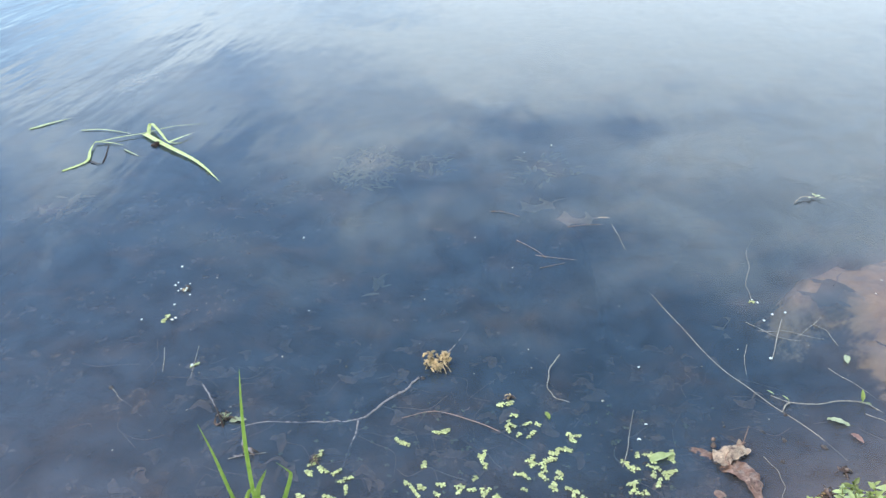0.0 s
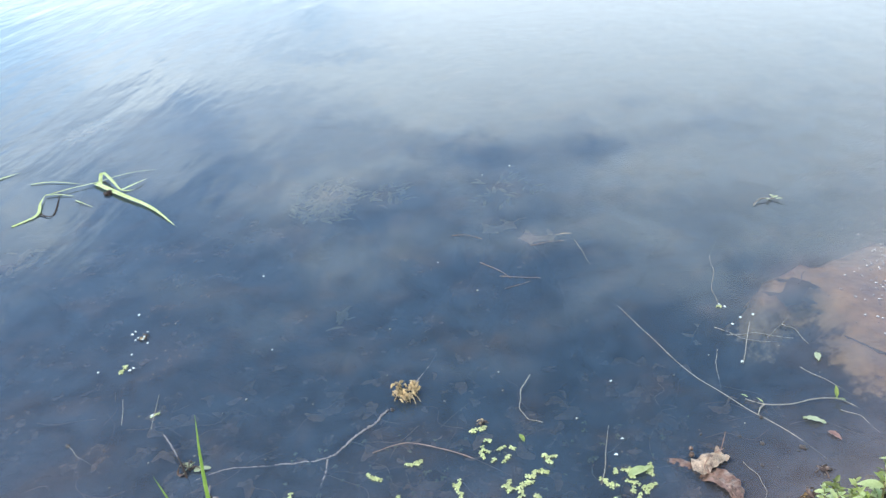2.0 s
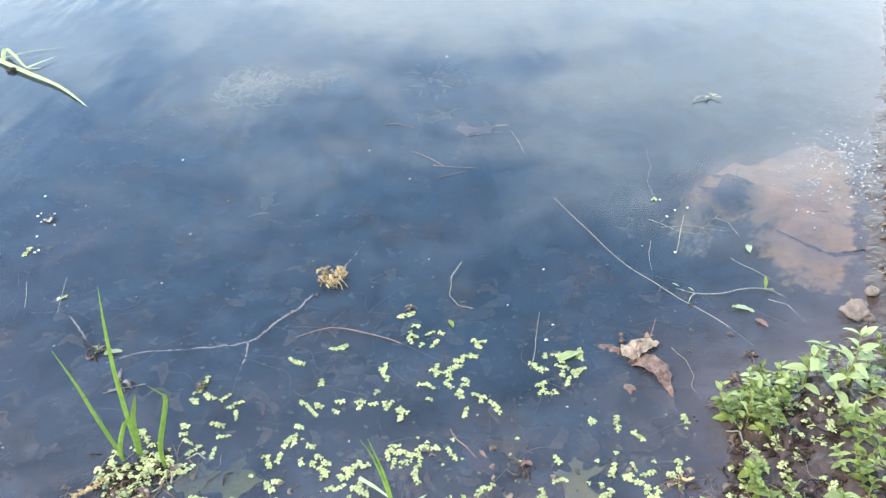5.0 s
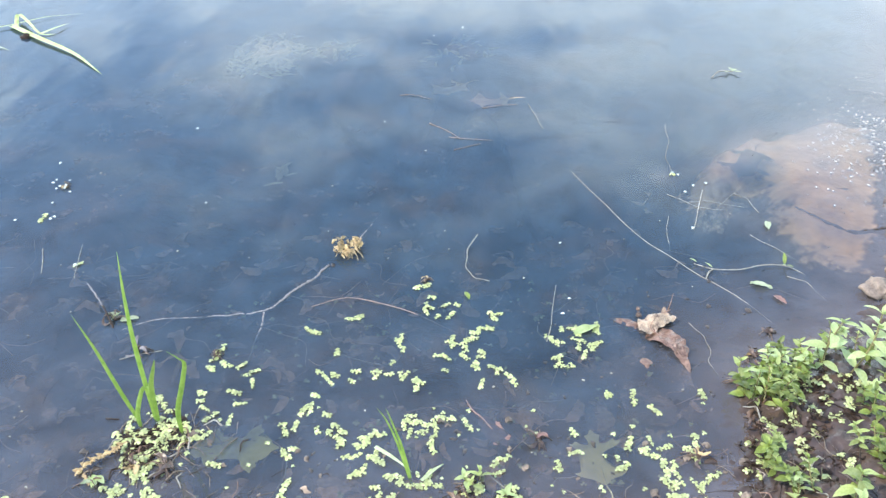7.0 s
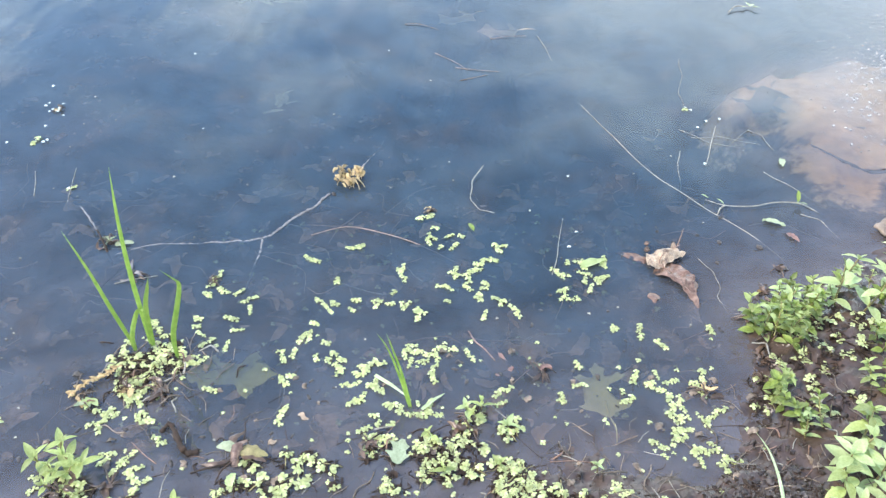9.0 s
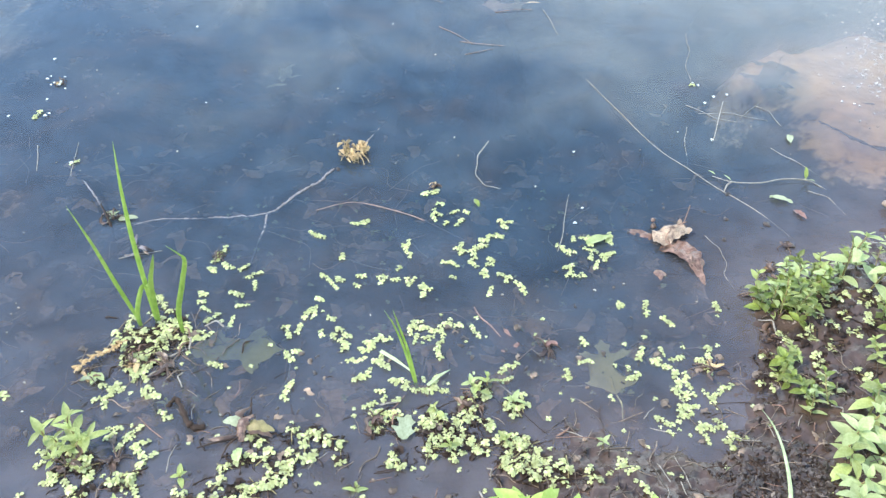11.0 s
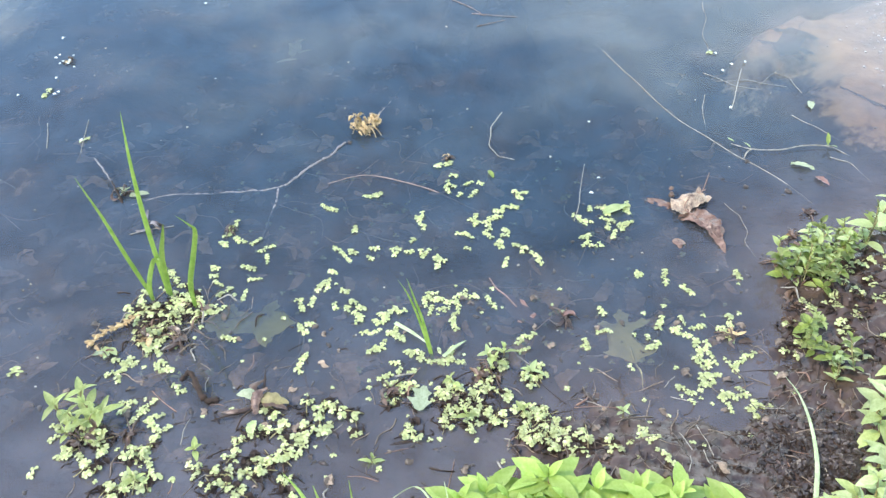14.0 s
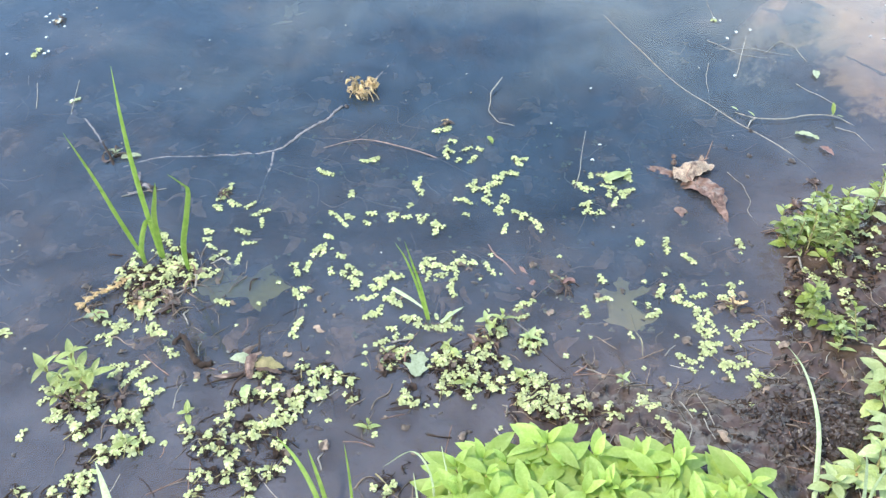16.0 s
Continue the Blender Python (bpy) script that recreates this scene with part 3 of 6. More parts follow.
def stalk_along(name, mat, points, r0, r1, label, category, group="", rough=0.15, seed=0, stem_name="stem"):
    """A single stalk or twig as a thing, standing at its first point."""
    if mat is STRAW:
        # dry straw is never quite straight
        bent, rnd = [], random.Random(seed + 500)
        for a, b in zip(points, points[1:]):
            k = 0.035 * (Vector(b) - Vector(a)).length
            bent += [a, (Vector(a) + Vector(b)) / 2 + Vector((rnd.uniform(-k, k), rnd.uniform(-k, k), 0))]
        points = bent + [points[-1]]
    base = Vector(points[0])
    return thing(name, Matrix.Translation(base), label, category, group, data=tube(stem_name, mat, [Vector(p) - base for p in points], r0, r1, 6, rough, seed))


# ---- floating weed sprigs ----
def rosette_mesh(seed, count, name="rosette", mat=WEED):
    """A floating rosette: spoon-shaped leaves round one point, cupped, a few small ones standing in the middle."""
    rnd = random.Random(seed)
    bm = bmesh.new()
    a0 = rnd.uniform(0, 360)
    for k in range(count + 2):
        inner = k >= count
        ln = rnd.uniform(0.0048, 0.0068) * (0.55 if inner else 1)
        wd = ln * rnd.uniform(0.70, 0.92)
        turn = radians(a0 + 360 * k / count + rnd.uniform(-16, 16))
        tilt, lift, rows = rnd.uniform(-0.02, 0.20) + (0.5 if inner else 0), 0.0012 if inner else rnd.uniform(0, 0.0006), []
        for u, f in ((0.06, 0.30), (0.38, 0.78), (0.68, 1.0), (0.90, 0.80), (1.0, 0.30)):
            row = []
            for sx in (-1, 0, 1):
                w = sx * f * wd / 2
                y, z = ln * u, lift + ln * (tilt * u - 0.28 * u * u) + 0.22 * abs(w)
                row.append(bm.verts.new((w * math.cos(turn) - y * math.sin(turn), w * math.sin(turn) + y * math.cos(turn), z)))
            rows.append(row)
        for p, q in zip(rows, rows[1:]):
            for i in (0, 1):
                bm.faces.new((p[i], p[i + 1], q[i + 1], q[i]))
    return mesh_of(bm, name, mat)


rosettes = [rosette_mesh(k, (4, 4, 5, 3, 4, 4, 3)[k]) for k in range(7)]


def sprig(seed):
    rnd = random.Random(seed)
    e = thing("weed_sprig", pose(0, 0, -5), "yellow-green floating weed sprig with small rounded leaves", "water weed", "floating weed sprigs")
    q, a = Vector((0, 0, 0.001)), rnd.uniform(0, 6.28)
    for j in range(rnd.choice((2, 3, 3, 4, 5))):
        part("rosette", rnd.choice(rosettes), e, Matrix.Translation(q) @ pose(0, 0, 0, rnd.uniform(-9, 9), rnd.uniform(-9, 9), rnd.uniform(0, 360)) @ Matrix.Scale(rnd.uniform(0.75, 1.12), 4))
        a += rnd.uniform(-0.9, 0.9)
        q = q + Vector((math.cos(a), math.sin(a), 0)) * rnd.uniform(0.0060, 0.0090) + Vector((0, 0, rnd.uniform(-0.0003, 0.001)))
    return e


sprigs = [sprig(k) for k in range(12)]
placed = []


def put_sprig(x, y, rnd, size=1.0):
    z = max(0.001, height(x, y) + 0.001)
    m = pose(x, y, z, rnd.uniform(-5, 5), rnd.uniform(-5, 5), rnd.uniform(0, 360))
    ob = sprigs[len(placed)] if len(placed) < len(sprigs) else copy_thing(rnd.choice(sprigs), m)
    ob.matrix_basis = m @ Matrix.Scale(size * rnd.uniform(0.82, 1.12), 4)
    placed.append(ob)


# places of single sprigs: x, y
CHAIN = [(0.002, 2.089), (0.012, 2.049), (0.008, 2.016), (-0.001, 2.0), (0.014, 1.989), (0.04, 2.029), (0.036, 1.987), (-0.135, 1.996), 
    (-0.199, 1.956), (-0.059, 1.932), (-0.053, 1.915), (-0.068, 1.869), (-0.066, 1.844), (-0.164, 1.899), (-0.194, 1.859), (-0.167, 1.851), 
    (-0.123, 1.853), (-0.098, 1.85), (-0.131, 1.828), (-0.038, 1.847), (-0.024, 1.831), (-0.013, 1.82)]
PATCH = [(0.023, 1.887), (0.04, 1.908), (0.057, 1.914), (0.065, 1.896), (0.078, 1.945), (0.087, 1.929), (0.095, 1.955), (0.107, 1.957), 
    (0.124, 1.978), (0.066, 1.875), (0.08, 1.865), (0.093, 1.879), (0.029, 1.847), (0.104, 1.855), (0.116, 1.843), (0.129, 1.836), 
    (0.089, 1.822)]
TRAIL = [(-0.195, 1.802), (-0.195, 1.782), (-0.211, 1.76), (-0.173, 1.758), (-0.182, 1.728), (-0.235, 1.739), (-0.219, 1.727), (-0.163, 1.721), 
    (-0.15, 1.709), (-0.139, 1.717), (-0.141, 1.694), (-0.112, 1.705), (-0.106, 1.689), (-0.096, 1.666), (-0.085, 1.662), (-0.106, 1.637), 
    (-0.111, 1.674), (-0.07, 1.629), (-0.048, 1.624), (-0.043, 1.719), (-0.038, 1.703), (-0.017, 1.735), (-0.005, 1.726), (-0.009, 1.714), 
    (0.011, 1.741), (0.002, 1.671), (-0.021, 1.61), (0.062, 1.713), (0.089, 1.64), (-0.221, 1.672), (-0.221, 1.611), (-0.083, 1.608), 
    (-0.093, 1.588), (-0.079, 1.571), (-0.067, 1.591)]
EAST = [(0.24, 1.941), (0.255, 1.947), (0.258, 1.919), (0.27, 1.93), (0.277, 1.908), (0.286, 1.902), (0.307, 1.945), (0.307, 1.929), 
    (0.239, 1.909), (0.227, 1.903), (0.264, 1.892), (0.287, 1.888), (0.226, 1.859), (0.236, 1.847), (0.246, 1.848), (0.291, 1.783), 
    (0.29, 1.774), (0.33, 1.755), (0.356, 1.748), (0.222, 1.695), (0.209, 1.658), (0.189, 1.628), (0.299, 1.664), (0.291, 1.635)]
MARGIN = [(0.328, 1.661), (0.334, 1.645), (0.347, 1.661), (0.348, 1.637), (0.386, 1.66), (0.393, 1.654), (0.405, 1.664), (0.344, 1.603), 
    (0.352, 1.588), (0.363, 1.606), (0.363, 1.595), (0.383, 1.595), (0.4, 1.595), (0.348, 1.574), (0.351, 1.563), (0.319, 1.543), 
    (0.36, 1.542), (0.367, 1.539), (0.391, 1.538), (0.398, 1.526), (0.394, 1.503), (0.233, 1.48), (0.243, 1.437), (0.234, 1.47), 
    (0.447, 1.78)]
WEST = [(0.597, 2.488), (-0.855, 2.366), (-0.72, 2.192), (-0.383, 1.894), (-0.374, 1.898), (-0.36, 1.888), (-0.345, 1.878), (-0.332, 1.873), (-0.375, 1.869), 
    (-0.316, 1.854), (-0.3, 1.826), (-0.319, 1.811), (-0.306, 1.788), (-0.323, 1.761), (-0.387, 1.819), (-0.385, 1.797), (-0.364, 1.775), 
    (-0.364, 1.754), (-0.351, 1.729), (-0.365, 1.73), (-0.372, 1.718), (-0.429, 1.776), (-0.437, 1.752), (-0.415, 1.743), (-0.398, 1.747), 
    (-0.453, 1.803), (-0.437, 1.785), (-0.403, 1.719)]
TUSSOCK = [(-0.483, 1.736), (-0.468, 1.712), (-0.451, 1.681), (-0.436, 1.666), (-0.437, 1.651), (-0.43, 1.688), (-0.462, 1.681), (-0.425, 1.711), 
    (-0.482, 1.712), (-0.478, 1.761), (-0.324, 1.66), (-0.47, 1.62), (-0.466, 1.627), (-0.485, 1.603), (-0.473, 1.586), (-0.426, 1.54), 
    (-0.424, 1.532), (-0.457, 1.55), (-0.404, 1.605), (-0.393, 1.578), (-0.619, 1.607), (-0.539, 1.448), (-0.4, 1.491), (-0.528, 1.497), 
    (-0.501, 1.471), (-0.47, 1.448), (-0.408, 1.466), (-0.402, 1.471)]
rnd = random.Random(5)
for run in (CHAIN, PATCH, TRAIL, EAST, MARGIN, WEST, TUSSOCK):
    for x, y in run:
        put_sprig(x, y, rnd)
        if run is not WEST and rnd.random() < 0.5 and len(placed) < 290:
            a = rnd.uniform(0, 6.28)
            put_sprig(x + 0.013 * math.cos(a), y + 0.016 * math.sin(a), rnd, 0.9)


def weed_clump(seed):
    rnd = random.Random(seed)
    e = thing("weed_clump", pose(0, 0, -5), "dense clump of yellow-green weed leaves on mud", "water weed", "weed clumps")
    for j in range(rnd.choice((4, 5, 6, 6))):
        a0, r = rnd.uniform(0, 6.28), 0.014 * math.sqrt(rnd.random())
        part("rosette", rnd.choice(rosettes), e, pose(r * math.cos(a0), r * math.sin(a0), rnd.uniform(0.001, 0.006), rnd.uniform(-16, 16), rnd.uniform(-16, 16), rnd.uniform(0, 360)) @ Matrix.Scale(rnd.uniform(0.75, 1.15), 4))
    for j in range(2):
        a0 = rnd.uniform(0, 6.28)
        q = Vector((0.015 * math.cos(a0), 0.015 * math.sin(a0), -0.001))
        part("stem", tube("stem", (STEM, DARK_TWIG)[j], [q, q * 0.3 + Vector((0, 0, 0.003)), -q], 0.0009, 0.0006, 4, 0.2, j), e)
    return e


# clumps in the shallows and on the mud: x, y
MAT_WEST = [(-0.169, 1.539), (-0.179, 1.531), (-0.182, 1.502), (-0.199, 1.498), (-0.206, 1.531), (-0.249, 1.528), (-0.264, 1.491), (-0.283, 1.487), (-0.238, 1.499),
            (-0.212, 1.474), (-0.217, 1.463), (-0.246, 1.459), (-0.228, 1.452), (-0.261, 1.452), (-0.288, 1.46), (-0.242, 1.437), (-0.221, 1.418), (-0.215, 1.401),
            (-0.299, 1.434), (-0.315, 1.423), (-0.331, 1.438), (-0.274, 1.401), (-0.29, 1.419), (-0.26, 1.43), (-0.256, 1.387), (-0.246, 1.38), (-0.225, 1.383),
            (-0.304, 1.385), (-0.282, 1.381), (-0.246, 1.364), (-0.305, 1.361), (-0.144, 1.526), (-0.137, 1.499), (-0.083, 1.373)]
MAT_MIDDLE = [(-0.011, 1.556), (0.003, 1.552), (0.017, 1.545), (-0.023, 1.542), (-0.006, 1.531), (0.011, 1.531), (0.028, 1.527), (0.045, 1.512), (0.056, 1.512),
              (0.016, 1.502), (-0.012, 1.506), (-0.021, 1.5), (0.022, 1.513), (0.003, 1.534), (0.036, 1.567), (0.041, 1.559), (0.061, 1.548), (0.04, 1.586),
              (0.059, 1.605), (0.101, 1.577), (0.111, 1.584), (-0.084, 1.55), (-0.07, 1.557), (-0.065, 1.497), (-0.057, 1.49)]
MAT_NEAR = [(0.09, 1.519), (0.095, 1.505), (0.085, 1.488), (0.101, 1.515), (0.11, 1.518), (0.09, 1.484), (0.098, 1.477), (0.106, 1.501), (0.118, 1.508),
            (0.121, 1.49), (0.114, 1.477), (0.129, 1.487), (0.134, 1.477), (0.1, 1.471), (0.113, 1.464), (0.16, 1.47), (0.19, 1.455), (0.145, 1.455)]
MAT_FAR_WEST = [(-0.504, 1.471), (-0.472, 1.448), (-0.443, 1.411), (-0.433, 1.413), (-0.402, 1.425), (-0.414, 1.421), (-0.394, 1.428), (-0.444, 1.38), (-0.44, 1.37),
                (-0.47, 1.361), (-0.459, 1.377), (-0.408, 1.47), (-0.481, 1.507), (-0.464, 1.494), (-0.486, 1.491), (-0.465, 1.477), (-0.415, 1.466), (-0.516, 1.361)]
TUSSOCK_MAT = [(-0.47, 1.70), (-0.46, 1.68), (-0.45, 1.665), (-0.44, 1.69), (-0.43, 1.705), (-0.43, 1.675), (-0.445, 1.655), (-0.415, 1.72), (-0.405, 1.74), (-0.42, 1.745),
               (-0.455, 1.725), (-0.475, 1.725), (-0.435, 1.73), (-0.395, 1.71)]
BANK_MAT = [(0.489, 1.65), (0.484, 1.614), (0.475, 1.61), (0.518, 1.566), (0.53, 1.69), (0.55, 1.68), (0.57, 1.70), (0.60, 1.70), (0.63, 1.72), (0.66, 1.74), (0.64, 1.77),
            (0.68, 1.77), (0.61, 1.76), (0.58, 1.73), (0.56, 1.64), (0.59, 1.66), (0.62, 1.68), (0.70, 1.74), (0.56, 1.58), (0.59, 1.60), (0.60, 1.79), (0.65, 1.70), (0.545, 1.60)]
clumps = [weed_clump(300 + k) for k in range(8)]
spots = [(x + rnd.uniform(-0.004, 0.004), y + rnd.uniform(-0.004, 0.004)) for x, y in MAT_WEST + MAT_MIDDLE + MAT_NEAR + MAT_FAR_WEST + TUSSOCK_MAT + BANK_MAT]
for i, (x, y) in enumerate(spots):
    m = pose(x, y, max(0.001, height(x, y) + 0.001), rnd.uniform(-6, 6), rnd.uniform(-6, 6), rnd.uniform(0, 360))
    ob = clumps[i] if i < len(clumps) else copy_thing(rnd.choice(clumps), m)
    ob.matrix_basis = m @ Matrix.Scale(rnd.uniform(0.75, 1.12), 4)


# ---- leafy plants of the bank ----
def leafy_plant(name, label, category, group, mats, stem_h, leaf_l, leaf_w, nodes, seed, lean=0.25, spread=(30, 70)):
    rnd = random.Random(seed)
    e = thing(name, pose(0, 0, -5), label, category, group)
    leaf_meshes = [leaf_mesh("leaf", mats, leaf_l, leaf_w, 0.22, d, 1.0, 6, 0.03, seed * 5 + i) for i, d in enumerate((0.25, 0.4, 0.55))]
    top = Vector((rnd.uniform(-lean, lean) * stem_h, rnd.uniform(-lean, lean) * stem_h, stem_h))
    mid = top * 0.5 + Vector((rnd.uniform(-0.1, 0.1) * stem_h, rnd.uniform(-0.1, 0.1) * stem_h, 0))
    part("stem", tube("stem", STEM, [(0, 0, -0.02), mid, top], leaf_l * 0.035 + 0.0006, leaf_l * 0.02 + 0.0004, 5, 0.05, seed), e)
    line = bend([(0, 0, -0.02), mid, top], 8)
    a = rnd.uniform(0, 360)
    for k in range(nodes):
        s = 0.25 + 0.75 * k / max(1, nodes - 1)
        q = line[min(len(line) - 1, int(s * (len(line) - 1)))]
        size = 0.55 + 0.6 * math.sin(math.pi * min(1, 0.25 + 0.6 * s))
        up = spread[0] + (spread[1] - spread[0]) * s
        for side in (0, 180):
            part("leaf", rnd.choice(leaf_meshes), e, Matrix.Translation(q) @ pose(0, 0, 0, 0, 0, a + side + rnd.uniform(-18, 18)) @ pose(0, 0, 0, up * rnd.uniform(0.2, 0.7) - 8, rnd.uniform(-15, 15), 0) @ Matrix.Scale(size * rnd.uniform(0.8, 1.15), 4))
        a += 90 + rnd.uniform(-15, 15)
    part("leaf", leaf_meshes[0], e, Matrix.Translation(top) @ pose(0, 0, 0, 55, 0, rnd.uniform(0, 360)) @ Matrix.Scale(0.55, 4))
    part("leaf", leaf_meshes[0], e, Matrix.Translation(top) @ pose(0, 0, 0, 60, 0, rnd.uniform(0, 360)) @ Matrix.Scale(0.5, 4))
    return e


def stand(templates, spots, rnd, sink=0.0, size=(0.8, 1.15), tilt=5):
    """Set the plants on the ground at the spots (x, y), the first ones from the templates themselves."""
    for i, (x, y) in enumerate(spots):
        m = pose(x, y, max(height(x, y), -0.02) - sink, rnd.uniform(-tilt, tilt), rnd.uniform(-tilt, tilt), rnd.uniform(0, 360))
        ob = templates[i] if i < len(templates) else copy_thing(templates[i % len(templates)], m)
        ob.matrix_basis = m @ Matrix.Scale(rnd.uniform(*size), 4)


rnd = random.Random(11)
bank = [leafy_plant("bank_plant", "low green bank plant with paired pointed leaves on wet mud", "plant", "plants on the bank", (BANK_LEAF, SPROUT_LEAF, BANK_LEAF, PALE_LEAF)[k % 4], rnd.uniform(0.03, 0.06), rnd.uniform(0.015, 0.021), rnd.uniform(0.0085, 0.0105), rnd.choice((4, 5, 6)), 40 + k, 0.4) for k in range(9)]
spots = [(0.515, 1.765), (0.53, 1.79), (0.545, 1.81), (0.57, 1.825), (0.60, 1.85), (0.53, 1.735), (0.54, 1.75), (0.525, 1.755), (0.55, 1.72), (0.50, 1.605), (0.49, 1.62), (0.515, 1.595), (0.66, 1.80), (0.535, 1.765), (0.52, 1.78), (0.545, 1.775),
         (0.56, 1.79), (0.56, 1.76), (0.555, 1.80), (0.575, 1.77), (0.585, 1.80), (0.60, 1.78), (0.62, 1.80), (0.64, 1.82), (0.67, 1.84), (0.70, 1.85), (0.72, 1.83), (0.50, 1.64), (0.515, 1.65)]
while len(spots) < 112:
    x, y = rnd.uniform(0.50, 0.95), rnd.uniform(1.46, 1.92)
    if x < 0.62 and y < 1.74 and rnd.random() < 0.75:
        continue
    if height(x, y) > 0.006:
        spots.append((x, y))
stand(bank, spots, rnd, size=(0.7, 1.15), tilt=22)
tall = [leafy_plant("bank_sprout", "taller pale green sprout with long pointed leaves", "plant", "sprouts on the bank", PALE_LEAF, 0.080, 0.027, 0.011, 4, 70 + k, 0.1, (40, 60)) for k in range(2)]
stand(tall, [(0.695, 1.79), (0.665, 1.815), (0.735, 1.80)], rnd, size=(1.1, 1.5))
broad = [leafy_plant("broad_sprout", "pale green sprout with broad flat leaves over wet mud", "plant", "broad sprouts on the bank", (PALE_LEAF, SPROUT_LEAF, PALE_LEAF)[k], 0.050, 0.032, 0.015, 4, 75 + k, 0.2, (0, 30)) for k in range(3)]
stand(broad, [(0.455, 1.345), (0.43, 1.33), (0.48, 1.36), (0.50, 1.40), (0.515, 1.44), (0.53, 1.48), (0.47, 1.32), (0.51, 1.35), (0.55, 1.42), (0.56, 1.50), (0.54, 1.38), (0.405, 1.325), (0.56, 1.46), (0.58, 1.53)], rnd, size=(0.7, 1.1))
shoot = [leafy_plant("water_sprout", "small green sprout on a clump of mud and roots", "plant", "sprouts in the shallows", (SPROUT_LEAF, PALE_LEAF, SPROUT_LEAF)[k], 0.028, 0.020, 0.0085, 3, 90 + k, 0.3, (30, 70)) for k in range(3)]
big = [leafy_plant("water_sprout", "yellow-green sprout with upright leaves above brown roots", "plant", "sprouts in the shallows", SPROUT_LEAF, 0.045, 0.030, 0.0105, 3, 95 + k, 0.3, (15, 60)) for k in range(2)]
stand(big, [(-0.518, 1.518), (-0.492, 1.510), (-0.528, 1.54), (-0.50, 1.535), (-0.508, 1.512), (-0.482, 1.525), (-0.51, 1.55)], rnd, size=(0.7, 1.0), tilt=14)
stand(shoot, [(-0.475, 1.485), (0.052, 1.612), (0.068, 1.615), (0.062, 1.60), (-0.085, 1.552), (-0.344, 1.475), (-0.51, 1.50), (0.215, 1.505), (-0.395, 1.60), (-0.405, 1.428), (-0.39, 1.425), (-0.115, 1.445), (0.0, 1.565), (0.10, 1.585), (0.012, 1.51), (0.085, 1.52)], rnd, size=(0.55, 1.0), tilt=14)
bush = [leafy_plant("leafy_herb", "bright yellow-green leafy herb growing on the near bank", "plant", "herbs on the near bank", BRIGHT_LEAF, 0.060, 0.050, 0.019, 5, 120 + k, 0.3, (0, 38)) for k in range(6)]
spots = []
for row in range(4):
    for k in range(19):
        x = -0.005 + 0.305 * (k + 0.5 * (row % 2)) / 19
        spots.append((x + rnd.uniform(-0.008, 0.008), 1.352 - 0.042 * row - 0.24 * max(0.0, abs(x - 0.075) - 0.03) + rnd.uniform(-0.012, 0.012)))
rnd.shuffle(spots)
stand(bush, spots, rnd, size=(0.85, 1.1))


# ---- grasses ----
def grass_clump(x, y, blades, label, mat=GRASS):
    """blades: width and the points of each, from its foot upwards."""
    z = height(x, y)
    e = thing("grass_clump", pose(x, y, z), label, "grass")
    for width, pts in blades:
        part("blade", blade_mesh("blade", mat, [Vector(p) - Vector((x, y, z)) for p in pts], width), e)
    return e


grass_clump(-0.445, 1.755, [
    (0.0078, [(-0.445, 1.760, -0.02), (-0.446, 1.768, 0.135), (-0.441, 1.772, 0.235), (-0.433, 1.777, 0.320)]),
    (0.0075, [(-0.472, 1.765, -0.02), (-0.473, 1.733, 0.10), (-0.478, 1.718, 0.19), (-0.485, 1.703, 0.27)]),
    (0.009, [(-0.442, 1.760, -0.02), (-0.432, 1.745, 0.06), (-0.415, 1.720, 0.12), (-0.385, 1.675, 0.19), (-0.364, 1.642, 0.239)]),
    (0.008, [(-0.466, 1.748, -0.01), (-0.463, 1.745, 0.03), (-0.450, 1.755, 0.07), (-0.435, 1.748, 0.085), (-0.42, 1.738, 0.07)]),
    (0.008, [(-0.398, 1.735, -0.02), (-0.386, 1.713, 0.06), (-0.355, 1.683, 0.15), (-0.337, 1.666, 0.205), (-0.340, 1.660, 0.222), (-0.350, 1.651, 0.245)]),
], "tall green grass blades rising from a weedy tussock")
grass_clump(-0.032, 1.625, [
    (0.0040, [(-0.032, 1.622, -0.01), (-0.045, 1.640, 0.05), (-0.056, 1.640, 0.10), (-0.063, 1.621, 0.155)]),
    (0.0034, [(-0.034, 1.622, -0.01), (-0.050, 1.642, 0.05), (-0.064, 1.645, 0.10), (-0.076, 1.635, 0.14)]),
], "slender green grass shoot standing in shallow water")
grass_clump(0.40, 1.31, [
    (0.0062, [(0.375, 1.245, 0.012), (0.387, 1.310, 0.040), (0.403, 1.353, 0.048), (0.422, 1.403, 0.050), (0.438, 1.462, 0.042), (0.447, 1.517, 0.028), (0.448, 1.559, 0.012)]),
    (0.004, [(0.43, 1.28, 0.02), (0.415, 1.29, 0.09), (0.385, 1.28, 0.17), (0.36, 1.265, 0.22)]),
    (0.004, [(0.44, 1.28, 0.02), (0.43, 1.30, 0.08), (0.425, 1.30, 0.14), (0.40, 1.285, 0.2)]),
], "long pale grass blade arching over wet mud", PALE_GRASS)
grass_clump(-0.15, 1.33, [
    (0.006, [(-0.145, 1.31, -0.01), (-0.165, 1.345, 0.035), (-0.185, 1.37, 0.06), (-0.206, 1.388, 0.075)]),
    (0.005, [(-0.14, 1.31, -0.01), (-0.15, 1.33, 0.05), (-0.158, 1.345, 0.08), (-0.164, 1.355, 0.10)]),
    (0.003, [(-0.12, 1.32, -0.01), (-0.122, 1.345, 0.05), (-0.125, 1.36, 0.10)]),
], "short grass blades on the muddy margin")
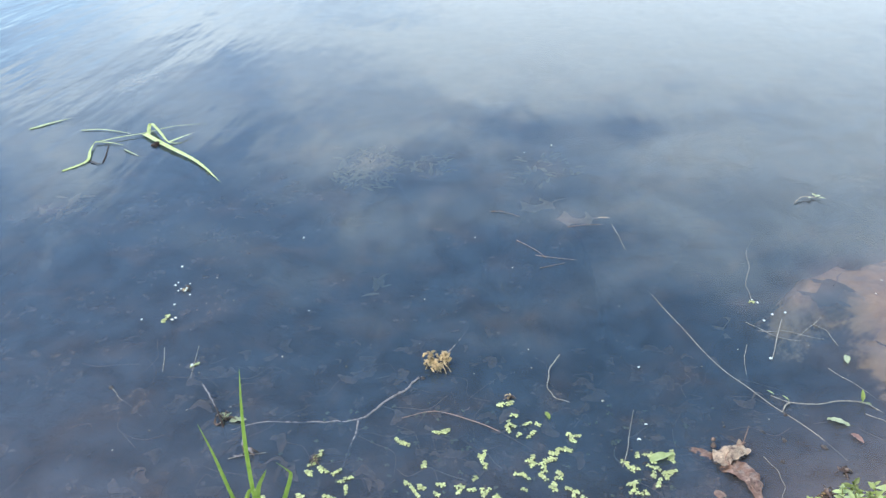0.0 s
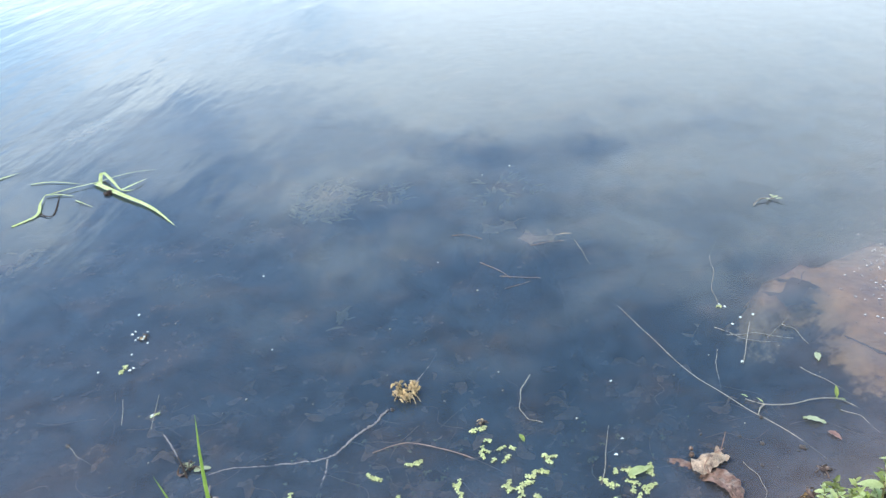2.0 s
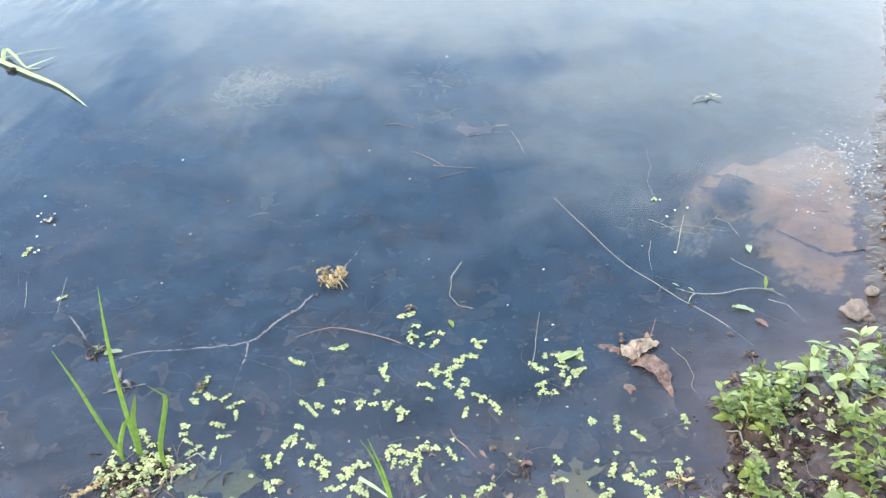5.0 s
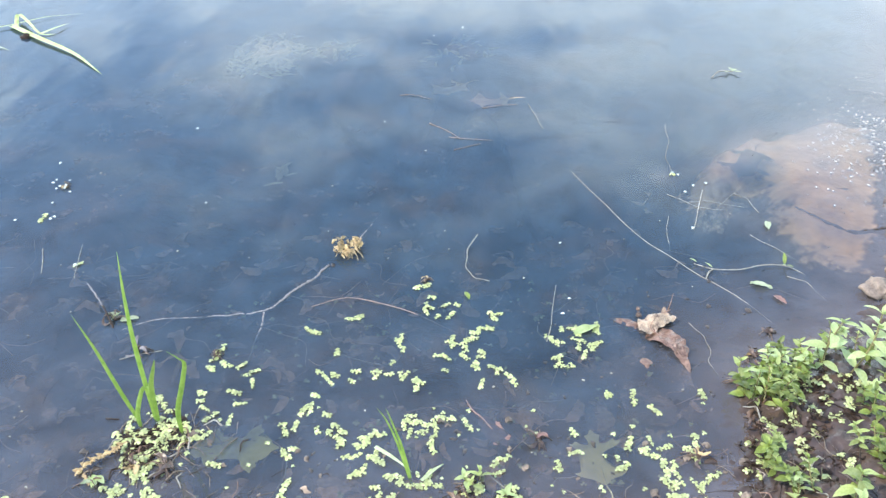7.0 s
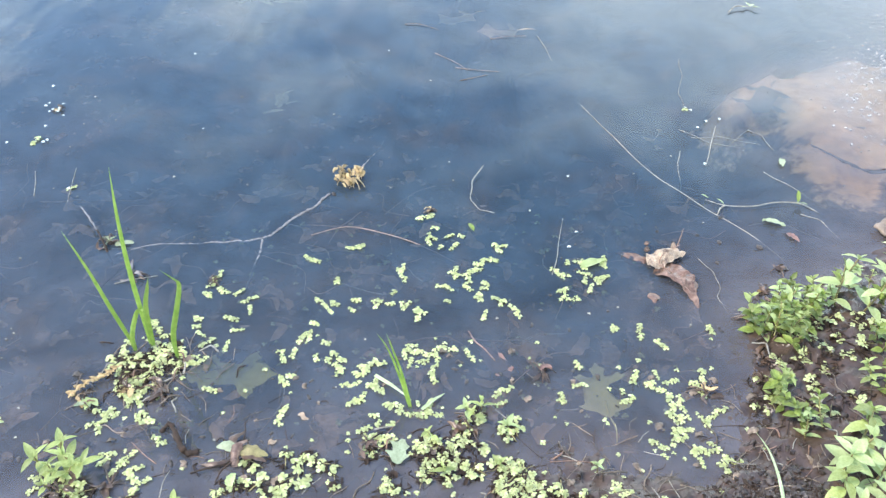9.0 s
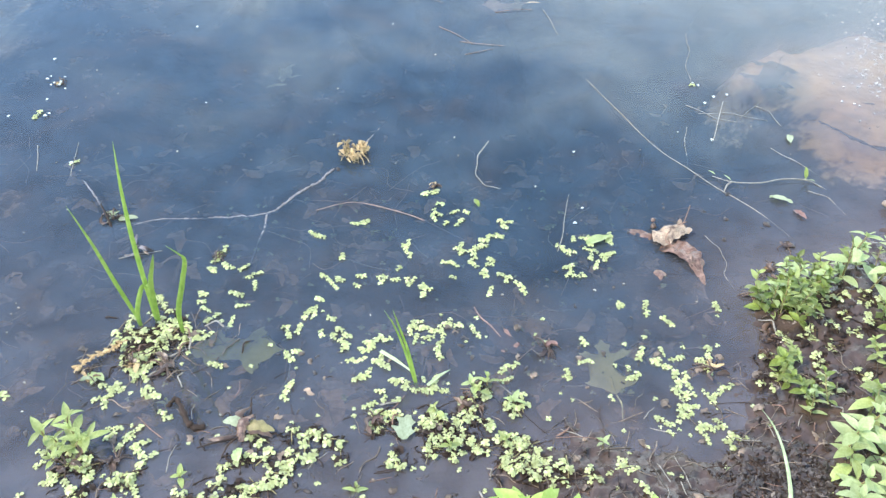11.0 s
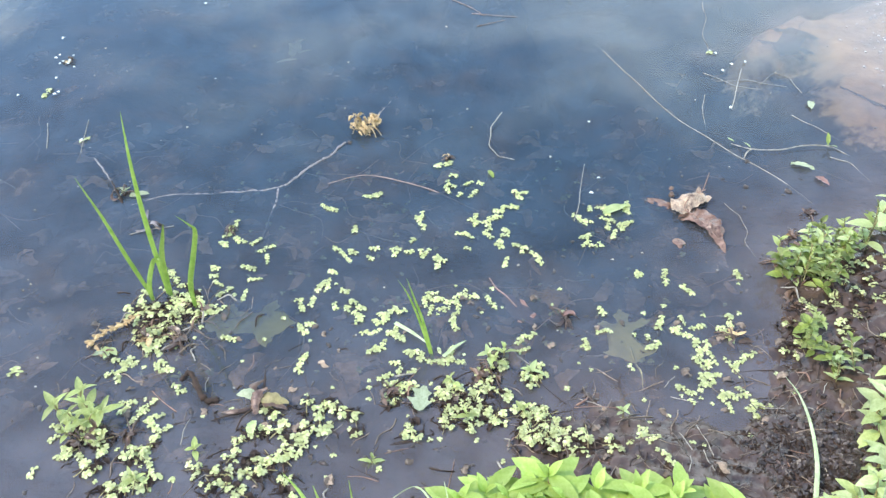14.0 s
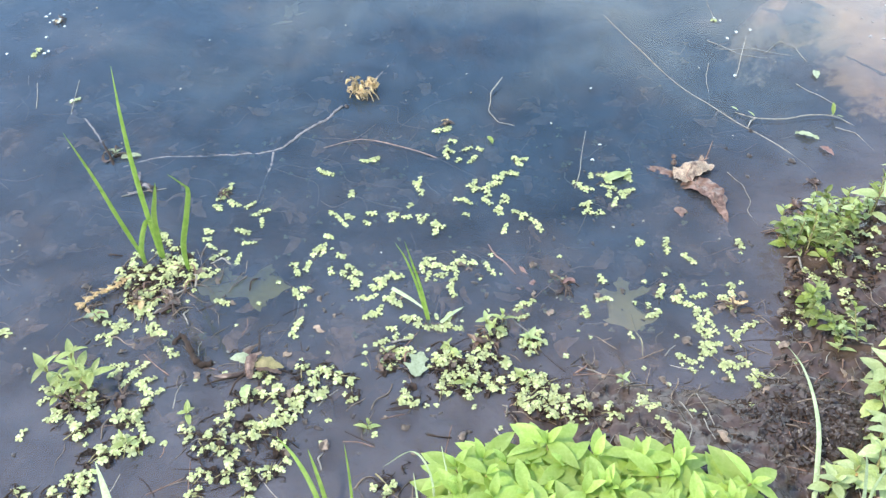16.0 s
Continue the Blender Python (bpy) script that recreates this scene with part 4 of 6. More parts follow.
grass_clump(-0.365, 1.28, [
    (0.013, [(-0.36, 1.27, -0.01), (-0.362, 1.285, 0.06), (-0.370, 1.31, 0.095), (-0.378, 1.33, 0.122)]),
], "broad pale grass blade at the water's edge", PALE_GRASS)
grass_clump(-0.05, 1.30, [
    (0.003, [(-0.04, 1.29, 0.0), (-0.045, 1.31, 0.05), (-0.05, 1.33, 0.09)]),
    (0.0025, [(-0.03, 1.30, 0.0), (-0.03, 1.33, 0.07), (-0.05, 1.35, 0.10), (-0.085, 1.35, 0.07)]),
    (0.003, [(-0.01, 1.31, 0.0), (-0.012, 1.33, 0.06), (-0.02, 1.35, 0.11)]),
], "dry and green grass stalks beside the leafy herbs", PALE_GRASS)

# broken reed blades floating on the open water
reed = thing("floating_reed", pose(-1.40, 3.60, 0), "bent pale green reed blades floating on open water", "reed")


def reed_blade(points, width, mat=PALE_GRASS, side=(1, 0, 0)):
    part("blade", blade_mesh("blade", mat, [Vector(p) - Vector((-1.40, 3.60, 0)) for p in points], width, side, 0.2, 0.9), reed)


for width, mat, side, points in [
        (0.021, REED, (1, 1, 0), [(-1.434, 3.648, 0.006), (-1.278, 3.504, 0.008), (-1.118, 3.364, 0.006), (-0.976, 3.193, 0.003)]),
        (0.014, REED, (1, 1, 0), [(-1.410, 3.632, 0.004), (-1.436, 3.725, 0.02), (-1.367, 3.641, 0.02), (-1.291, 3.543, 0.012), (-1.244, 3.551, 0.006)]),
        (0.009, PALE_GRASS, (0, 1, 0), [(-1.587, 3.550, 0.008), (-1.514, 3.607, 0.008), (-1.429, 3.653, 0.008), (-1.344, 3.731, 0.006), (-1.217, 3.772, 0.003)]),
        (0.013, REED, (1, 0, 0), [(-1.589, 3.293, 0.003), (-1.538, 3.374, 0.006), (-1.569, 3.473, 0.010), (-1.590, 3.555, 0.008)]),
        (0.007, DARK_TWIG, (0, 1, 0), [(-1.548, 3.392, 0.003), (-1.476, 3.370, 0.003), (-1.557, 3.616, 0.003)]),
        (0.009, PALE_GRASS, (0, 1, 0), [(-1.715, 3.697, 0.003), (-1.622, 3.702, 0.004), (-1.472, 3.651, 0.003)]),
        (0.009, PALE_GRASS, (0, 1, 0), [(-1.594, 3.563, 0.006), (-1.526, 3.556, 0.005), (-1.462, 3.534, 0.003)]),
        (0.006, PALE_GRASS, (0, 1, 0), [(-1.447, 3.494, 0.003), (-1.40, 3.455, 0.004), (-1.349, 3.416, 0.003)]),
        (0.012, PALE_GRASS, (1, 0, 0), [(-1.30, 3.555, 0.008), (-1.262, 3.60, 0.012), (-1.235, 3.66, 0.006)])]:
    reed_blade(points, width, mat, side)
part("husk", lump_mesh("husk", DARK_TWIG, 0.016, 3, 0.6, 2, 0.8), reed, pose(0.057, -0.061, 0.003))
loose = thing("loose_blade", pose(-1.89, 3.78, 0.003), "single pale reed blade lying on the water", "reed",
              data=blade_mesh("blade", PALE_GRASS, [(-0.055, -0.065, 0), (0, 0, 0.002), (0.062, 0.067, 0)], 0.022, (1, -1, 0), 0.15, 0.5))

# ---- twigs and stalks in the water ----
branch = thing("sunken_branch", pose(-0.308, 2.027, 0), "pale forked branch lying in the water", "branch")


def limb(name, points, r0, r1, seed, rough=0.35):
    o, rnd = Vector((-0.308, 2.027, 0)), random.Random(seed)
    pts = [Vector(p) - o + Vector((rnd.uniform(-1, 1), rnd.uniform(-1, 1), 0)) * 0.0022 for p in points]
    return part(name, tube(name, TWIG, pts, r0, r1, 7, rough, seed), branch)


limb("main_limb", [(-0.308, 2.027, -0.001), (-0.296, 2.040, -0.001), (-0.281, 2.057, 0.0), (-0.268, 2.078, -0.0006), (-0.254, 2.095, 0.0), (-0.240, 2.112, -0.0004), (-0.225, 2.126, 0.0002), (-0.211, 2.146, 0.0008), (-0.197, 2.164, 0.0012)], 0.0024, 0.0024, 1)
limb("side_limb", [(-0.306, 2.029, -0.001), (-0.338, 2.022, -0.0012), (-0.358, 2.021, -0.0006), (-0.378, 2.018, -0.0009), (-0.400, 2.018, -0.0004), (-0.42, 2.017, -0.0008), (-0.461, 2.015, -0.0008), (-0.502, 2.012, -0.0006), (-0.535, 2.003, -0.0006), (-0.568, 1.986, -0.0012)], 0.0021, 0.0010, 2)
limb("side_limb", [(-0.309, 2.025, -0.001), (-0.308, 1.99, -0.0022), (-0.311, 1.952, -0.0024), (-0.317, 1.92, -0.003), (-0.322, 1.885, -0.004)], 0.0026, 0.0014, 4)
limb("tip", [(-0.150, 2.24, 0.0), (-0.129, 2.287, -0.001), (-0.113, 2.327, -0.0015), (-0.096, 2.37, -0.003)], 0.0020, 0.0008, 3)

seed_head = thing("dried_seed_head", pose(-0.162, 2.215, 0.0), "tan dried seed head caught on a branch tip", "seed head")
rnd = random.Random(21)
for k in range(84):
    a, r = rnd.uniform(0, 2 * math.pi), 0.029 * math.sqrt(rnd.random())
    p = Vector((r * math.cos(a), 1.1 * r * math.sin(a), rnd.uniform(0.0, 0.022)))
    q = p + Vector((rnd.uniform(-0.013, 0.013), rnd.uniform(-0.016, 0.016), rnd.uniform(-0.005, 0.008)))
    if k % 2:
        part("husk", tube("husk", SEED, [p, (p + q) / 2 + Vector((0, 0, 0.003)), q], 0.0011, 0.0006, 4, 0.3, k), seed_head)
    else:
        part("husk", lobe_mesh("husk", SEED, [p, (p + q) / 2 + Vector((0, 0, 0.004)), q], 0.006, k, 0.6, (rnd.uniform(-1, 1), rnd.uniform(-1, 1), 0.4)), seed_head)
for dx, dy in ((0.022, -0.035), (0.032, -0.028), (0.01, -0.03), (-0.025, -0.02), (-0.03, 0.0)):
    part("husk", tube("husk", SEED, [(dx * 0.4, dy * 0.3, 0.012), (dx * 0.8, dy * 0.7, 0.008), (dx, dy, 0.001)], 0.0018, 0.0008, 4, 0.3, 3), seed_head)

stalk_along("curled_stalk", STRAW, [(0.110, 2.244, 0.012), (0.086, 2.20, 0.006), (0.079, 2.145, 0.002), (0.095, 2.108, 0.001), (0.123, 2.093, 0.003)], 0.0012, 0.0008, "curled pale straw floating on the water", "stalk", seed=4)
stalk_along("arched_stalk", TAN_TWIG, [(-0.221, 2.033, 0.002), (-0.155, 2.054, 0.004), (-0.081, 2.031, 0.003), (-0.024, 2.004, 0.0), (0.05, 1.97, -0.02)], 0.0008, 0.0013, "tan arched stalk at the water surface", "stalk", seed=5)
stalk_along("long_straw", STRAW, [(0.352, 2.53, -0.001), (0.364, 2.495, 0.0002), (0.408, 2.365, 0.0004), (0.463, 2.215, 0.0004), (0.536, 2.098, 0.0003), (0.59, 2.025, 0.0), (0.63, 1.95, -0.003)], 0.0007, 0.0012, "long thin pale stalk slanting through the water", "stalk", rough=0.1, seed=6)
stalk_along("thin_stalk", STRAW, [(0.251, 2.073, 0.003), (0.232, 1.995, 0.004), (0.210, 1.913, 0.001)], 0.00059, 0.00088, "thin pale straw beside floating weeds", "stalk", "straws", seed=7)
stalk_along("thin_stalk", STRAW, [(0.642, 2.410, 0.003), (0.608, 2.33, 0.004), (0.576, 2.253, 0.001)], 0.00088, 0.00088, "short pale straw floating on the water", "stalk", "straws", seed=8)
stalk_along("thin_stalk", STRAW, [(0.557, 2.400, 0.001), (0.605, 2.346, 0.002), (0.65, 2.33, 0.0), (0.703, 2.326, -0.001)], 0.00059, 0.00059, "thin crossed straw floating on the water", "stalk", "straws", seed=9)
stalk_along("thin_stalk", STRAW, [(0.575, 2.365, 0.001), (0.64, 2.365, 0.002), (0.715, 2.335, 0.001)], 0.00049, 0.00049, "thin crossed straw floating on the water", "stalk", "straws", seed=19)
stalk_along("thin_stalk", STRAW, [(0.536, 2.308, 0.002), (0.520, 2.265, 0.0), (0.513, 2.235, 0.002), (0.501, 2.162, -0.004)], 0.00073, 0.00049, "thin wavy straw floating on the water", "stalk", "straws", seed=10)
stalk_along("thin_stalk", STRAW, [(0.69, 2.84, -0.006), (0.645, 2.744, 0.0), (0.632, 2.66, 0.001), (0.60, 2.57, 0.001), (0.595, 2.496, 0.0)], 0.00059, 0.00049, "thin wavy straw floating on the water", "stalk", "straws", seed=11)
stalk_along("thin_stalk", STRAW, [(0.477, 1.951, 0.001), (0.492, 1.915, 0.002), (0.494, 1.877, 0.001), (0.482, 1.85, 0.001), (0.49, 1.815, -0.002)], 0.00059, 0.00044, "thin wavy straw floating on the water", "stalk", "straws", seed=12)
stalk_along("thin_stalk", STRAW, [(0.688, 2.227, 0.001), (0.72, 2.18, 0.002), (0.755, 2.125, -0.002)], 0.00059, 0.00044, "thin straw floating on the water", "stalk", "straws", seed=13)
stalk_along("thin_stalk", STRAW, [(0.30, 2.90, 0.001), (0.312, 2.82, 0.003), (0.32, 2.75, 0.001)], 0.00059, 0.00044, "thin straw floating on the water", "stalk", "straws", seed=14)
twig = thing("floating_twig", pose(0.54, 2.13, 0.002), "pale leafy twig floating on the water", "twig")
twig_stem = part("stem", tube("stem", STRAW, [(0, 0, 0), (0.03, -0.025, 0.004), (0.083, -0.028, 0.003), (0.13, -0.018, 0.004), (0.178, -0.02, 0.002), (0.21, -0.045, -0.004)], 0.0010, 0.0013, 6, 0.15, 15), twig)
part("side_stem", tube("side_stem", STRAW, [(0.03, -0.024, 0.003), (0.018, -0.035, 0.003), (0.008, -0.052, 0.0)], 0.002, 0.001, 5, 0.15, 16), twig)
for k, (dx, dy, a, s) in enumerate([(0.176, -0.018, -15, 1.0), (0.178, -0.02, 190, 0.9), (0.18, -0.022, 120, 0.7), (0.03, -0.02, 60, 0.6), (0.005, 0.0, 80, 0.6)]):
    part("leaf", leaf_mesh("leaf", BANK_LEAF if k < 3 else PALE_LEAF, 0.028, 0.008, 0.2, 0.2, 1.0, 5, 0.02, k), twig_stem, pose(dx, dy, 0.004, 25, 0, a) @ Matrix.Scale(s, 4))
for name, x, y, a, size, mat, label in [("floating_leaf", 0.63, 2.062, -120, 0.042, GREY_LEAF, "pale green leaf floating on the water"),
                                         ("floating_leaf", 0.742, 2.275, 165, 0.034, GREY_LEAF, "narrow pale leaf pod floating on the water"),
                                         ("floating_leaf", 0.262, 1.93, -68, 0.052, PALE_LEAF, "pale green leaf among floating weeds"),
                                         ("floating_leaf", 0.66, 2.02, -150, 0.03, OAK_RED, "reddish leaf scrap just under the surface"),
                                         ("floating_leaf", 0.08, 1.0 + 1.04, 20, 0.024, BANK_LEAF, "green leaf just under the surface"),
                                         ("floating_leaf", -0.575, 2.01, -80, 0.035, GREY_LEAF, "pale leaf on a broken stalk")]:
    thing(name, pose(x, y, max(0.002, height(x, y) + 0.003), 0, 0, a), label, "leaf", data=leaf_mesh("leaf", mat, size, size * 0.40, 0.35, 0.2, 1.0, 8, 0.16, int(1000 * x)))
stub = stalk_along("broken_stalk", DARK_TWIG, [(-0.572, 1.975, -0.02), (-0.590, 2.005, 0.008), (-0.612, 2.04, 0.014)], 0.0026, 0.0017, "broken dark stalk with a pale tip standing in the water", "stalk", seed=17)
part("tip", tube("tip", TWIG, [(-0.038, 0.061, 0.033), (-0.062, 0.095, 0.038), (-0.088, 0.128, 0.042)], 0.0016, 0.0013, 6, 0.45, 18), stub)
stalk_along("thin_stalk", STRAW, [(-0.545, 1.905, 0.001), (-0.51, 1.915, 0.003), (-0.475, 1.925, 0.001)], 0.0009, 0.0007, "pale straw floating beside the tussock", "stalk", "straws", seed=18)
stalk_along("dark_root", DARK_TWIG, [(-0.386, 1.588, -0.002), (-0.376, 1.594, 0.008), (-0.368, 1.588, 0.012), (-0.355, 1.567, 0.010), (-0.342, 1.548, 0.006), (-0.326, 1.552, 0.001)], 0.0030, 0.0050, "dark wet root arching out of the mud", "root", rough=0.25, seed=20)
for a, b, w in [((-0.089, 1.685), (-0.032, 1.634), 0.006), ((-0.018, 1.617), (0.016, 1.647), 0.006)]:
    c = ((a[0] + b[0]) / 2, (a[1] + b[1]) / 2)
    thing("loose_blade", pose(c[0], c[1], 0.003), "pale dead grass blade lying on the water", "grass", "dead blades",
          data=blade_mesh("blade", PALE_GRASS, [(a[0] - c[0], a[1] - c[1], 0), (0, 0, 0.003), (b[0] - c[0], b[1] - c[1], 0)], w, (0, 1, 0), 0.2, 0.9))

# ---- oak leaves ----
oak = thing("oak_leaf", pose(0.396, 1.927, 0.0), "curled dry brown oak leaf floating on the water", "leaf")
for seed, mat, outline, base, bulge, crumple in [
        (1, OAK_DRY, [(-0.014, -0.004), (-0.016, 0.018), (-0.013, 0.036), (-0.004, 0.028), (0.008, 0.036), (0.024, 0.040), (0.035, 0.050), (0.044, 0.062), (0.047, 0.046), (0.058, 0.036), (0.057, 0.024),
                      (0.044, 0.020), (0.036, 0.010), (0.020, 0.004), (0.008, -0.010), (-0.004, -0.014)], 0.008, (0.020, 0.022, 0.020, 0.010), 0.010),
        (2, OAK_WET, [(-0.068, 0.050), (-0.052, 0.049), (-0.044, 0.042), (-0.030, 0.042), (-0.018, 0.034), (-0.008, 0.022), (-0.008, -0.002), (-0.020, 0.008), (-0.028, 0.020), (-0.042, 0.024), (-0.052, 0.036)], -0.0012, (-0.030, 0.030, 0.03, 0.002), 0.004),
        (3, OAK_WET, [(-0.010, -0.010), (0.004, 0.004), (0.022, 0.008), (0.034, 0.006), (0.046, 0.000), (0.050, -0.020), (0.058, -0.036), (0.053, -0.048), (0.060, -0.054), (0.052, -0.064), (0.050, -0.088), (0.047, -0.108),
                      (0.038, -0.082), (0.030, -0.062), (0.024, -0.044), (0.012, -0.034), (-0.002, -0.024)], 0.003, (0.038, -0.040, 0.03, 0.008), 0.007),
        (4, OAK_WET, [(-0.026, -0.062), (-0.034, -0.074), (-0.028, -0.080), (-0.024, -0.094), (-0.018, -0.082), (-0.010, -0.078), (-0.015, -0.066)], -0.0004, (-0.024, -0.074, 0.02, 0.002), 0.003)]:
    cx, cy, r, rise = bulge
    part("lobe", sheet_mesh("lobe", mat, outline, lambda x, y: base + rise * math.exp(-((x - cx) ** 2 + (y - cy) ** 2) / r ** 2) + crumple * (noise.noise((x * 55, y * 55, seed)) + 0.6 * noise.noise((x * 130, y * 130, seed * 3))), 3, 1), oak)
part("midrib", tube("midrib", RED_TWIG, [(0.052, 0.050, 0.012), (0.02, 0.024, 0.019), (0.004, 0.002, 0.010), (0.022, -0.024, 0.009), (0.040, -0.070, 0.007)], 0.0011, 0.0005, 5, 0.1, 2), oak)
part("stalk", tube("stalk", RED_TWIG, [(0.046, 0.046, 0.012), (0.056, 0.064, 0.018), (0.064, 0.080, 0.026)], 0.0011, 0.0008, 5, 0.1, 1), oak)
part("tip", lump_mesh("tip", DEAD, 0.005, 8, 0.9, 2, 0.9), oak, pose(-0.008, 0.044, 0.008))
part("tip", lump_mesh("tip", OAK_WET, 0.0034, 9, 0.9, 2, 0.9), oak, pose(-0.006, 0.056, 0.012))


def sunken(x, y, turn, length, mat, label, lobes=TWO_PAIRS, waist=0.09, seed=0, above=0.006, stalk=True, level=None, curl=0.03, data=None, size=1.0):
    z = level if level is not None else min(height(x, y) + above, max(-0.013, height(x, y) + 0.004))
    e = thing("sunken_leaf", pose(x, y, z, 0, 0, turn) @ Matrix.Scale(size, 4), label, "leaf", "sunken leaves")
    part("blade", data if data is not None else oak_blade("blade", mat, length, lobes, waist, seed, curl), e)
    if stalk:
        part("stalk", tube("stalk", mat, [(0, 0.03, 0.0005), (0, 0, 0.001), (0.004, -0.02, 0.002), (0.0, -0.045, 0.001)], 0.0015, 0.001, 5, 0.1, seed), e)


sunken(-0.375, 1.70, -92, 0.140, OAK_GREEN, "olive green lobed leaf under shallow water", [(0.20, 0.32, 0.06, 0.30), (0.58, 0.38, 0.14, 0.26)], 0.15, 31, level=-0.003, curl=0.012)
sunken(0.253, 1.602, 2, 0.108, OAK_PALE, "pale olive lobed leaf under silty water", TWO_PAIRS, 0.07, 32, level=-0.003, curl=0.012)
sunken(0.080, 1.740, -150, 0.072, OAK_RED, "red-brown leaf under shallow water", [(0.3, 0.24, 0.05, 0.4), (0.62, 0.22, 0.08, 0.3)], 0.20, 33, level=-0.0012, curl=0.09)
sunken(0.44, 1.865, 150, 0.11, OAK_SUNK, "faded brown leaf lying on the silty bottom", THREE_PAIRS, 0.12, 34)
sunken(0.36, 1.79, 170, 0.12, OAK_SUNK, "faded brown leaf lying on the silty bottom", TWO_PAIRS, 0.14, 39, level=-0.006)
sunken(-0.16, 1.585, 200, 0.11, OAK_SUNK, "faded brown leaf lying on the silty bottom", THREE_PAIRS, 0.12, 40, level=-0.006)
sunken(0.838, 2.605, 146, 0.155, OAK_DARK, "dark waterlogged oak leaf on pale sand", TWO_PAIRS, 0.16, 35, 0.012)
sunken(0.135, 3.06, 120, 0.12, OAK_TAN, "tan lobed leaf hanging under the surface", TWO_PAIRS, 0.05, 36, level=-0.003)
sunken(0.255, 2.945, 92, 0.12, OAK_TAN, "tan lobed leaf lying at the water surface", TWO_PAIRS, 0.05, 37, level=-0.002)
thing("leaf_scrap", pose(-0.052, 1.522, 0.004, 4, 0, -12), "torn whitish leaf scrap among the weeds", "leaf", data=oak_mesh("leaf_scrap", GREY_LEAF, 0.040, 0.040, 2, 0.12, 12, 40, 0.55, (1.0, 0.6)))
sunk_blades = [oak_blade("blade", OAK_SUNK, 0.13, TWO_PAIRS if k % 2 else THREE_PAIRS, 0.10, 200 + k, 0.03) for k in range(10)]
rnd = random.Random(77)
count = 0
while count < 120:
    x, y = rnd.uniform(-2.2, 1.0), 1.45 + 3.2 * rnd.random() ** 1.5
    if height(x, y) > -0.022 or x > 0.62 and y > 2.05 or x > -0.05 and y < 1.86:
        continue
    sunken(x, y, rnd.uniform(0, 360), 0.13, OAK_SUNK, "brown lobed leaf lying on the pond bottom", above=rnd.uniform(0.004, 0.03), stalk=False, data=sunk_blades[count % 10], size=rnd.uniform(0.6, 1.3))
    count += 1

# ---- stones, clods, debris ----
thing("rock", pose(0.858, 2.02, 0.008, 8, -6, 20), "tan angular rock at the water's edge", "rock", data=lump_mesh("rock", ROCK, 0.026, 3, 0.55, 3, 0.7))
thing("rock", pose(0.915, 2.075, 0.012, 0, 0, 70), "small pale stone at the water's edge", "rock", data=lump_mesh("rock", ROCK, 0.013, 6, 0.7, 2, 0.5))
def gravel(name, label, mat, count, seed, spot, low_size, high_size):
    bm = bmesh.new()
    rnd = random.Random(seed)
    for k in range(count):
        x, y = spot(rnd)
        size = rnd.uniform(low_size, high_size)
        mm = Matrix.Translation((x, y, max(-0.002, height(x, y)) + size * 0.25)) @ pose(0, 0, 0, rnd.uniform(-20, 20), rnd.uniform(-20, 20), rnd.uniform(0, 360)) @ Matrix.Diagonal((size * rnd.uniform(0.8, 1.8), size, size * 0.55, 1))
        bmesh.ops.create_icosphere(bm, subdivisions=1, radius=1, matrix=mm)
    thing(name, Matrix(), label, "gravel", kind="stuff", data=mesh_of(bm, name, mat))


def shallows(rnd):
    y = rnd.gauss(2.62, 0.15)
    return 1.11 + 0.45 * (y - 2.6) + rnd.gauss(0.0, 0.06), y


def beach(rnd):
    u = rnd.random()
    return 0.955 + 0.75 * u + 0.20 * rnd.random() ** 1.6, 2.10 + 1.32 * u + rnd.uniform(-0.08, 0.03)


# whitened lumps set where the sun glitters on the shallows
gravel("pebbles", "wet stones breaking the surface, whitened to stand in for sun glints", GLINT_PEBBLE, 480, 31, shallows, 0.0010, 0.0040)
gravel("gravel", "brown and pale gravel along the bank's edge", STONE, 3400, 32, beach, 0.002, 0.0065)
bm = bmesh.new()
rnd = random.Random(33)
for k in range(2600):
    x, y = (rnd.uniform(0.12, 0.75), rnd.uniform(1.26, 1.62)) if k < 500 else (rnd.uniform(-0.56, 0.15), rnd.uniform(1.30, 1.56)) if k < 640 else (rnd.gauss(0.435, 0.034), rnd.gauss(1.42, 0.034))
    z = height(x, y)
    if z < -0.004:
        continue
    size = rnd.uniform(0.0008, 0.0024) if k < 640 else 0.0010 + 0.0034 * rnd.random() ** 2
    mm = Matrix.Translation((x, y, z + 0.3 * size)) @ pose(0, 0, 0, rnd.uniform(-40, 40), rnd.uniform(-40, 40), rnd.uniform(0, 360)) @ Matrix.Diagonal((size * rnd.uniform(0.8, 1.5), size, size * 0.75, 1))
    made = bmesh.ops.create_icosphere(bm, subdivisions=1, radius=1, matrix=mm)
    for v in made["verts"]:
        v.co += Vector((rnd.uniform(-1, 1), rnd.uniform(-1, 1), rnd.uniform(-1, 1))) * size * 0.5
thing("mud_crumbs", Matrix(), "small dark crumbs scattered on the wet mud", "mud", kind="stuff", data=mesh_of(bm, "mud_crumbs", CLOD, False))
clods = [lump_mesh("clod", CLOD, 0.011, k, 0.5, 2, 1.4) for k in range(5)]
rnd = random.Random(41)
